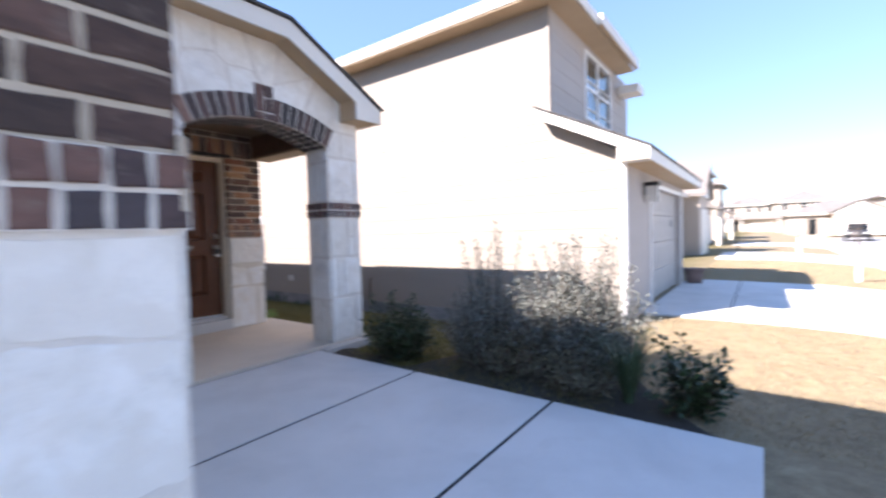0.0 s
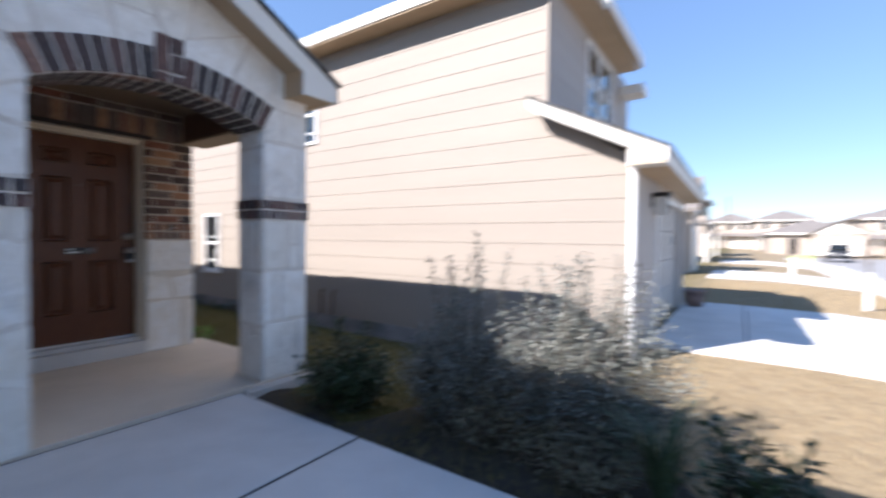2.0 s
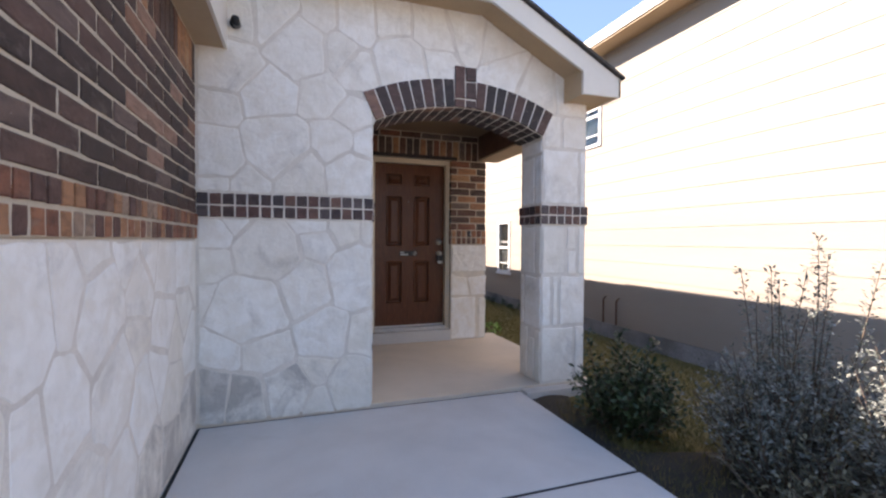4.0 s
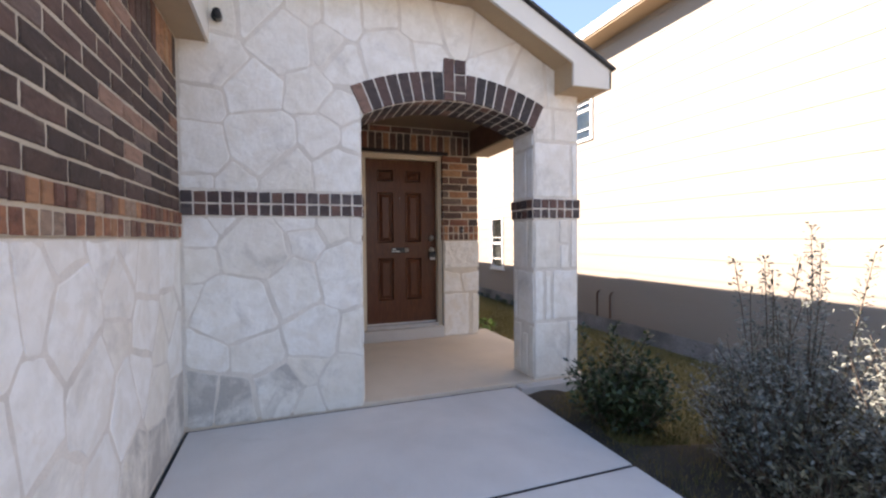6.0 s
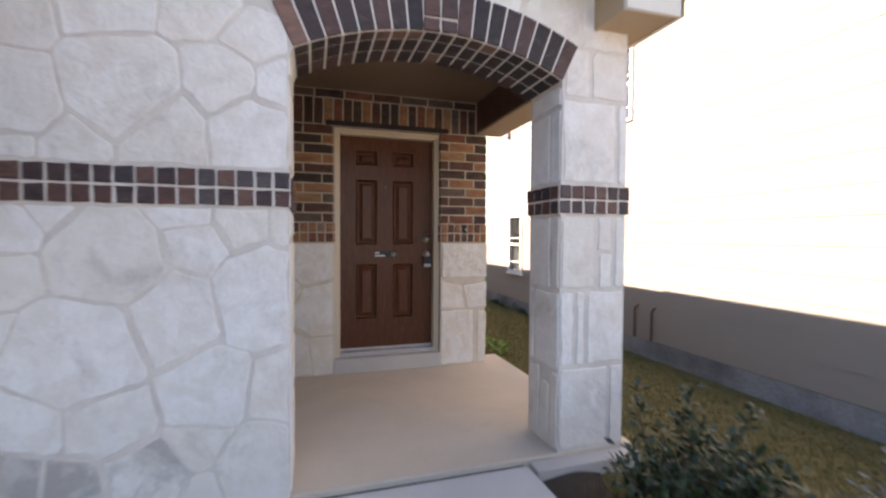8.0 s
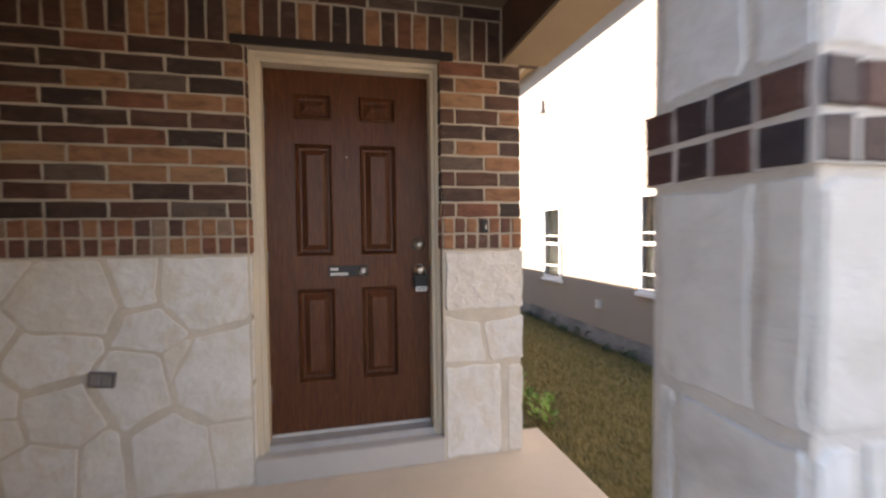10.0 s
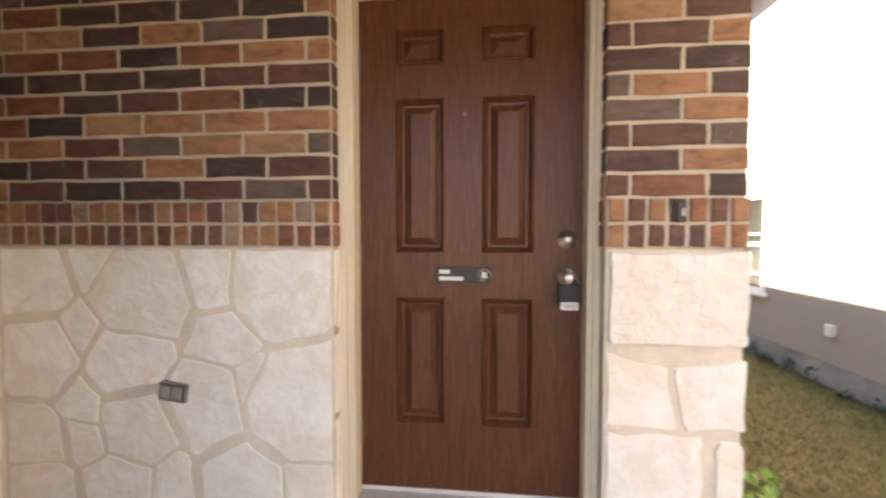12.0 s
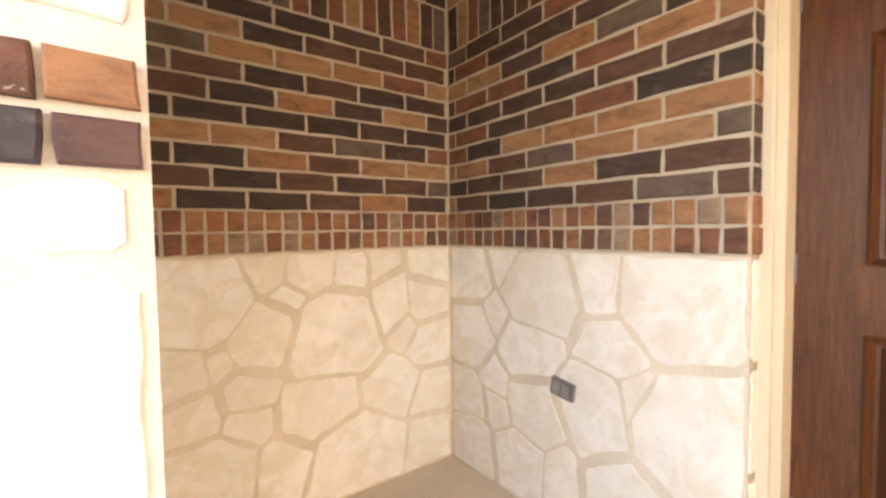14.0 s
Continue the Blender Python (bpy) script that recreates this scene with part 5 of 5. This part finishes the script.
# ---- houses further along ----
def far_house(x, y, rot, w, d, h, material, label):
    """A house seen from afar: storeys, hip roof, windows, door, garage; front towards local -y."""
    hs = thing("house", x, y, ground_z(x, y) - 0.02, label, "house", rot=rot)
    part("wall", boxed(0, w, 0, d, -0.2, h), material, hs)
    bm = bmesh.new()
    e, run = 0.45, d / 2
    rise = 0.42 * run
    vs = [bm.verts.new(c) for c in ((-e, -e, h), (w + e, -e, h), (w + e, d + e, h), (-e, d + e, h), (min(run, w / 2 - 0.3), d / 2, h + rise), (max(w - run, w / 2 + 0.3), d / 2, h + rise))]
    for f in ((0, 1, 5, 4), (1, 2, 5), (2, 3, 4, 5), (3, 0, 4), (3, 2, 1, 0)):
        bm.faces.new([vs[i] for i in f])
    part("roof", bm, M_FARROOF, hs)
    part("fascia", boxed(-e, w + e, -e - 0.03, -e, h - 0.18, h + 0.02), M_FASCIA, hs)
    part("garage_door", boxed(w * 0.5, w * 0.93, -0.06, -0.01, -0.1, 2.1), M_FASCIA, hs)
    part("door", boxed(w * 0.2, w * 0.2 + 0.95, -0.05, -0.01, 0.0, 2.05), M_TINT, hs)
    if h > 4:
        part("lower_eave", prism(bmesh.new(), [(-1.0, 2.45), (0.0, 3.05), (0.0, 2.6), (-1.0, 2.35)], "x", -0.2, w + 0.2), M_FARROOF, hs)
        for wx in (w * 0.12, w * 0.42, w * 0.62, w * 0.78):
            win = part("window", boxed(wx, wx + 1.0, -0.07, -0.01, 3.6, 4.9), M_WHITE, hs)
            part("pane", boxed(wx + 0.08, wx + 0.92, -0.09, -0.07, 3.68, 4.82), M_TINT, win)
        for k in (0.08, 0.34):
            part("porch_post", boxed(w * k, w * k + 0.2, -0.95, -0.75, -0.1, 2.36), M_FASCIA, hs)
    else:
        gb = [(w * 0.42, h - 0.1), (w * 0.98, h - 0.1), (w * 0.7, h + 1.3)]
        part("front_gable", prism(bmesh.new(), gb, "y", -1.0, d * 0.4), M_FASCIA, hs)
        part("gable_roof", prism(bmesh.new(), [(w * 0.39, h - 0.12), (w * 0.7, h + 1.42), (w * 1.01, h - 0.12), (w * 1.01, h + 0.02), (w * 0.7, h + 1.56), (w * 0.39, h + 0.02)], "y", -1.2, d * 0.45), M_FARROOF, hs)
        part("garage_wall", boxed(w * 0.45, w * 0.96, -0.9, 0.0, -0.1, h - 0.1), material, hs)
        part("garage_front", boxed(w * 0.5, w * 0.91, -0.96, -0.9, -0.1, 2.1), M_FASCIA, hs)
    return hs


far_house(14.3, 86, 4, 14.5, 10, 5.3, M_TANHOUSE, "two-storey tan house with a grey hip roof across the road")
far_house(30.5, 84, 4, 13, 10, 5.2, M_BRICKHOUSE, "two-storey house with reddish brick front across the road")
far_house(3.2, 74, 2, 9.6, 9, 2.7, M_TANHOUSE, "low pale house with a front gable across the road")
far_house(2.0, 96, 0, 8.5, 9, 5.2, M_TANHOUSE, "two-storey pale house behind the low one")
far_house(-6.0, 105, 0, 9, 9, 5.2, M_TANHOUSE, "two-storey pale house at the end of the street")
far_house(14.6, 108, 0, 9, 9, 5.4, M_TANHOUSE, "pale house far beyond the road")
far_house(46, 88, 4, 13, 10, 5.2, M_TANHOUSE, "two-storey tan house with a grey hip roof across the road")
for y in (20.5, 33.8, 47.5):
    far_house(-2.7, y, 90, 6.6, 14, 2.75 if y < 30 else 5.0, M_TANHOUSE, "pale house along the same side of the street")
    structure(mesh_ob("pavement_path", boxed(NGX, 5.28, y + 5.2, y + 6.0, -0.6, -0.28), M_DRIVE), "pale concrete path", "pavement")


# ---- parked cars ----
def car(x, y, rot, label, material):
    c = thing("car", x, y, -0.545 if 5.4 < x < 14.4 else ground_z(x, y), label, "car", rot=rot)
    bm = bmesh.new()
    prism(bm, [(-2.2, 0.35), (2.2, 0.35), (2.25, 0.75), (1.95, 0.98), (1.1, 1.05), (-1.9, 1.08), (-2.25, 0.9)], "y", -0.88, 0.88)
    bmesh.ops.bevel(bm, geom=list(bm.edges), offset=0.07, segments=2, affect="EDGES")
    body = part("body", bm, material, c, "", True)
    bm = bmesh.new()
    prism(bm, [(-2.0, 1.05), (1.2, 1.02), (0.45, 1.58), (-1.55, 1.62)], "y", -0.78, 0.78)
    bmesh.ops.bevel(bm, geom=list(bm.edges), offset=0.06, segments=2, affect="EDGES")
    part("cabin", bm, M_TINT, c, "dark tinted windows", True)
    part("roof", boxed(-1.5, 0.42, -0.74, 0.74, 1.595, 1.64, bevel=0.02), material, c)
    for wx in (-1.4, 1.4):
        for wy in (-0.84, 0.84):
            tyre = part("wheel", disc(bmesh.new(), (wx, wy, 0.33), 0.33, 0.22, "y", 20), M_TYRE, c, "black tyre", True)
            part("rim", disc(bmesh.new(), (wx, wy * 1.02, 0.33), 0.2, 0.21, "y", 14), M_NICKEL, tyre)
    for wy in (-0.65, 0.65):
        part("headlight", boxed(2.12, 2.2, wy - 0.2, wy + 0.2, 0.68, 0.84, bevel=0.03), M_PALE, c, "clear headlight")
        part("tail_light", boxed(-2.27, -2.18, wy - 0.16, wy + 0.16, 0.75, 0.98, bevel=0.03), M_RED, c, "red tail light")
    return c


car(15.9, 43.0, 62, "silver-grey parked car beyond the far kerb", M_PAINT)
car(7.7, 57.5, 262, "dark parked car in front of a low house", M_DARKPAINT)

# street furniture
st = thing("stop_sign", 15.4, 56, -0.6, "red octagonal street sign on a post", "street sign")
part("post", disc(bmesh.new(), (0, 0, 1.5), 0.04, 3.0, "z", 8), M_GREYPLATE, st)
part("plate", disc(bmesh.new(), (0, -0.05, 2.7), 0.35, 0.02, "y", 8), M_RED, st, "red plate")
part("print_bar", boxed(-0.22, 0.22, -0.075, -0.062, 2.64, 2.76), M_PALE, st)
ub = thing("utility_cabinet", 3.4, 15.6, -0.24, "dull green utility cabinet in the verge", "utility cabinet")
part("cabinet", prism(bmesh.new(), [(-0.17, 0), (0.17, 0), (0.12, 0.38), (-0.12, 0.38)], "y", -0.12, 0.12), M_BOXGREEN, ub)
part("lid", boxed(-0.13, 0.13, -0.13, 0.13, 0.38, 0.42, bevel=0.015), M_BOXGREEN, ub)
part("base", boxed(-0.19, 0.19, -0.15, 0.15, -0.08, 0.02), M_FOUND, ub)
hy = thing("lime_bin", 3.1, 37.1, -0.24, "lime green bin standing by the kerb", "bin")
part("body", prism(bmesh.new(), [(-0.46, 0), (0.46, 0), (0.52, 0.56), (-0.52, 0.56)], "y", -0.32, 0.32), M_LIME, hy)
part("lid", boxed(-0.55, 0.55, -0.38, 0.38, 0.56, 0.64, bevel=0.03), M_LIME, hy)
pot = thing("flower_pot", -0.80, 12.45, -0.05, "dull clay pot with a low plant beside the garage", "flower pot")
part("pot", disc(bmesh.new(), (0, 0, 0.16), 0.15, 0.32, "z", 18, 0.2), M_TERRA, pot, "", True)
part("rim", disc(bmesh.new(), (0, 0, 0.31), 0.215, 0.05, "z", 18), M_TERRA, pot)
pole = thing("sapling_stake", -0.6, 28.6, -0.12, "thin dark stake of a young street tree", "stake")
part("stake", disc(bmesh.new(), (0, 0, 1.85), 0.03, 3.7, "z", 8), M_STEM, pole)



def sapling(x, y, seed, height):
    rng = random.Random(seed)
    tree = thing("sapling", x, y, ground_z(x, y), "thin leafless young street tree with a white trunk guard", "tree", "saplings on the verge")
    bm = bmesh.new()
    tube(bm, [(0, 0, -0.05), (0.02, 0.01, height * 0.4), (-0.01, 0.0, height * 0.75), (0.01, 0, height)], 0.02, 0.006, 6)
    part("trunk", bm, M_STEM, tree)
    bm = bmesh.new()
    for k in range(9):
        a, z = rng.uniform(0, 6.28), height * rng.uniform(0.45, 0.92)
        r = rng.uniform(0.2, 0.42)
        tube(bm, [(0, 0, z), (r * 0.5 * math.cos(a), r * 0.5 * math.sin(a), z + 0.2), (r * math.cos(a), r * math.sin(a), z + 0.5)], 0.007, 0.002, 4)
    part("branch", bm, M_STEM, tree)
    part("trunk_guard", disc(bmesh.new(), (0.005, 0, 0.4), 0.045, 0.8, "z", 10), M_WHITE, tree, "white plastic trunk guard")


sapling(2.21, 14.9, 61, 1.55)
sapling(1.6, 23.2, 62, 1.5)

# ---- planting bed and plants ----
def bed_edge(x):
    wide = 0.30 + 0.95 * smooth(-2.35, -1.95, x)
    return 4.3 + (wide + 0.12 * math.sin(x * 3.1) + 0.07 * math.sin(x * 8.3)) * (1 - smooth(-0.75, 0.34, x))


def bed():
    """Dark soil strip along the walkway."""
    bm = bmesh.new()
    xs = np.arange(-3.4, 0.31, 0.1)
    rows = []
    for x in xs:
        row = []
        for k in range(9):
            t = k / 8
            y = 4.21 + t * (bed_edge(x) - 4.21)
            z = ground_z(x, y) + 0.004 + 0.022 * math.sin(math.pi * t) * (1 + 0.6 * math.sin(11 * x + 7 * y)) + 0.004
            row.append(bm.verts.new((x, y, z)))
        rows.append(row)
    for a, b in zip(rows, rows[1:]):
        for k in range(8):
            bm.faces.new((a[k], b[k], b[k + 1], a[k + 1]))
    structure(mesh_ob("bed", bm, M_SOIL, None, True), "dark bare soil of the planting bed", "planting bed")


bed()


def add_leaf(vs, fs, p, d, up, length, width):
    d = d.normalized()
    s = d.cross(up)
    if s.length < 1e-3:
        s = d.orthogonal()
    s.normalize()
    n = s.cross(d).normalized()
    i = len(vs)
    vs += [p, p + d * length * 0.5 + s * width / 2 + n * width * 0.15, p + d * length, p + d * length * 0.5 - s * width / 2 + n * width * 0.15]
    fs += [(i, i + 1, i + 2), (i, i + 2, i + 3)]


def leaf_part(name, vs, fs, material, parent, label=""):
    me = bpy.data.meshes.new(name)
    me.from_pydata([tuple(v) for v in vs], [], fs)
    me.materials.append(material)
    ob = new(name, me)
    ob.parent = parent
    return tagged(ob, label) if label else ob


def shrub(name, x, y, label, stems, spread, height, leaf, width, dens, material, seed, lean=0.5, tips=(), ragged=False):
    """A shrub of many wiry stems that carry small leaves; tips: extra tall shoots (dx, dy, height)."""
    rng = random.Random(seed)
    base = thing(name, x, y, ground_z(x, y), label, "shrub")
    vs, fs = [], []
    wood = bmesh.new()
    runs = []
    for k in range(stems):
        a, r = rng.uniform(0, 2 * math.pi), math.sqrt(rng.random())
        h = height * (1 - 0.45 * r * r) * (rng.uniform(0.42, 1.0) if ragged and k % 4 else rng.uniform(0.65, 1.08 + 0.22 * ragged))
        runs.append((r * spread[0] * math.cos(a), r * spread[1] * math.sin(a), h, 1.0))
    runs += [(dx, dy, h, 0.42) for dx, dy, h in tips]
    for dx, dy, h, full in runs:
        p0 = Vector((dx * (1 - lean) * 0.8, dy * (1 - lean) * 0.8, -0.02))
        p3 = Vector((dx, dy, h))
        bend = Vector((rng.uniform(-0.06, 0.06), rng.uniform(-0.06, 0.06), 0))
        pts = [p0.lerp(p3, t) + bend * math.sin(math.pi * t) + Vector((0, 0, 0.06 * h * math.sin(math.pi * t))) for t in (0, 0.25, 0.5, 0.75, 1)]
        tube(wood, pts, 0.006, 0.0018, 4)
        n = int(dens * h * (1 if full == 1 else 0.5))
        for j in range(n):
            t = rng.uniform(0.05 if full == 1 else 0.4, 1.0) ** (1.5 if ragged and full == 1 else 1.0)
            i = min(3, int(t * 4))
            p = pts[i].lerp(pts[i + 1], t * 4 - i)
            out = Vector((rng.gauss(0, 1), rng.gauss(0, 1), rng.gauss(0.35, 0.6)))
            out.normalize()
            p = p + out * rng.uniform(0.0, 0.085 if full == 1 else 0.03)
            add_leaf(vs, fs, p, out, Vector((rng.gauss(0, 0.4), rng.gauss(0, 0.4), 1)), leaf * rng.uniform(0.6, 1.25), width * rng.uniform(0.7, 1.2))
    tagged(part("stem", wood, M_STEM, base), kind="stuff")
    leaf_part("foliage", vs, fs, material, base)
    return base


shrub("holly_shrub", -2.62, 4.66, "dark green glossy small-leaved shrub beside the stone pillar", 74, (0.40, 0.36), 0.58, 0.050, 0.028, 165, M_HOLLY, 4, tips=[(-0.34, -0.1, 0.66), (-0.2, 0.1, 0.68), (0.05, 0.2, 0.66)])
shrub("holly_shrub", 0.02, 4.66, "small dark green glossy shrub at the end of the bed", 28, (0.25, 0.20), 0.40, 0.065, 0.036, 120, M_HOLLY, 5, tips=[(-0.12, 0.05, 0.53), (-0.04, 0.02, 0.54), (-0.18, -0.02, 0.5), (0.22, 0.10, 0.45)])
shrub("sage_shrub", -1.78, 5.00, "loose grey-leaved sage shrub with tall thin shoots", 150, (0.52, 0.46), 0.88, 0.030, 0.015, 260, M_SAGE, 6, ragged=True, tips=[(-0.04, -0.33, 1.22), (-0.05, -0.08, 1.22), (-0.02, -0.06, 1.16), (-0.02, 0.26, 1.40), (0.02, 0.28, 1.30), (-0.06, 0.24, 1.22), (0.30, 0.2, 1.26)])
shrub("sage_shrub", -0.88, 5.02, "silvery sunlit sage shrub with tall shoots", 210, (0.68, 0.46), 1.08, 0.030, 0.016, 290, M_SAGE, 7, ragged=True, tips=[(0.0, 0.1, 1.24), (-0.3, -0.2, 1.12), (0.25, 0.1, 1.15), (-0.1, 0.25, 1.26), (-0.35, 0.15, 1.15), (0.45, 0.1, 1.0)])


shrub("low_shrub", -1.35, 4.72, "low dull brownish undergrowth in the shaded bed", 60, (0.65, 0.26), 0.40, 0.045, 0.016, 120, M_DULL, 8)
shrub("low_shrub", -0.75, 4.62, "low dull brownish undergrowth by the walkway edge", 40, (0.42, 0.26), 0.32, 0.045, 0.016, 120, M_DULL, 10)


def strap_clump(x, y, seed, n=60, h=0.42):
    rng = random.Random(seed)
    base = thing("strap_leaf_plant", x, y, ground_z(x, y), "clump of dark arching strap leaves in the bed", "plant")
    bm = bmesh.new()
    for _ in range(n):
        a, reach, top = rng.uniform(0, 2 * math.pi), rng.uniform(0.08, 0.4), h * rng.uniform(0.6, 1.05)
        d, s = Vector((math.cos(a), math.sin(a), 0)), Vector((-math.sin(a), math.cos(a), 0))
        prev = None
        for k in range(6):
            t = k / 5
            p = d * (0.03 + reach * t * t) + Vector((0, 0, top * (1.5 * t - 0.65 * t * t) / 0.85))
            w = 0.009 * (1 - t) ** 0.6 + 0.0006
            cur = (bm.verts.new(p + s * w), bm.verts.new(p - s * w))
            if prev:
                bm.faces.new((prev[0], cur[0], cur[1], prev[1]))
            prev = cur
    part("tuft", bm, M_STRAP, base)


strap_clump(-0.35, 4.60, 11, 120, 0.50)


def weed(x, y, seed, h=0.16, n=26, material=None, label="bright green weed at the edge of the grass"):
    rng = random.Random(seed)
    base = thing("weed", x, y, ground_z(x, y), label, "weed", "weeds by the porch" if material is None else "weeds along the foundation")
    vs, fs = [], []
    for _ in range(n):
        a, t = rng.uniform(0, 2 * math.pi), rng.random()
        d = Vector((math.cos(a), math.sin(a), rng.uniform(0.3, 1.2)))
        add_leaf(vs, fs, Vector((0.03 * math.cos(a), 0.03 * math.sin(a), h * t)), d, Vector((0, 0, 1)), 0.06, 0.035)
    leaf_part("tuft", vs, fs, material or M_WEED, base)


for k, (x, y) in enumerate(((-6.25, 5.2), (-6.6, 5.05), (-5.9, 5.12), (-6.9, 5.2), (-6.04, 5.0), (-6.12, 5.33), (-6.58, 5.27), (-5.75, 5.15), (-6.35, 5.0))):
    weed(x, y, 50 + k, 0.10 + 0.02 * (k % 4), 22 + 3 * (k % 5))


for k, x in enumerate(-10.9 + 0.33 * i + 0.12 * math.sin(5 * i) for i in range(11)):
    weed(x, NY - 0.07 - 0.03 * (k % 3), 70 + k, 0.07 + 0.03 * (k % 4), 34, M_STRAP, "dark green weed against the foundation")


def grass(name, label, region, count, length, width, material, seed, lean=0.5, weeds=False):
    """Loose grass blades over a stretch of ground, one mesh."""
    rng = np.random.default_rng(seed)
    x = rng.uniform(region[0], region[1], count)
    y = rng.uniform(region[2], region[3], count)
    clear = np.array([weeds or a > 0.3 or a < -3.4 or b > bed_edge(a) or rng.random() < 0.12 for a, b in zip(x, y)])
    x, y = x[clear], y[clear]
    count = len(x)
    z = np.array([ground_z(a, b) for a, b in zip(x, y)]) - 0.004
    ang, ln = rng.uniform(0, 2 * np.pi, count), length * rng.uniform(0.45, 1.2, count)
    tilt = rng.uniform(0, lean, count)
    side = np.stack([np.cos(ang), np.sin(ang), 0 * ang], 1) * (width * rng.uniform(0.6, 1.2, count))[:, None] / 2
    fall = rng.uniform(0, 2 * np.pi, count)
    tip = np.stack([np.cos(fall) * np.sin(tilt), np.sin(fall) * np.sin(tilt), np.cos(tilt)], 1) * ln[:, None]
    root = np.stack([x, y, z], 1)
    verts = np.stack([root - side, root + side, root + tip], 1).reshape(-1, 3)
    me = bpy.data.meshes.new(name)
    me.from_pydata(verts.tolist(), [], np.arange(3 * count).reshape(-1, 3).tolist())
    me.materials.append(material)
    tagged(new(name, me), label, "grass", kind="stuff")


grass("side_yard_grass", "short green and yellowing grass between the houses", (-13.0, -0.7, 4.72, 7.34), 100000, 0.05, 0.007, M_BLADE_G, 1, 1.0)
grass("bed_grass", "sparse weedy grass in the shaded planting bed", (-3.2, -0.4, 4.3, 4.85), 5000, 0.07, 0.007, M_BLADE_G, 4, 1.0, True)
grass("lawn_grass", "dry straw-coloured lawn grass in the sun", (-0.9, 5.1, 4.4, 8.2), 70000, 0.04, 0.006, M_BLADE_D, 2, 1.2)
grass("lawn_grass", "dry straw-coloured lawn grass by the road", (-0.9, 5.1, 13.3, 20.0), 30000, 0.05, 0.012, M_BLADE_D, 3, 1.2)
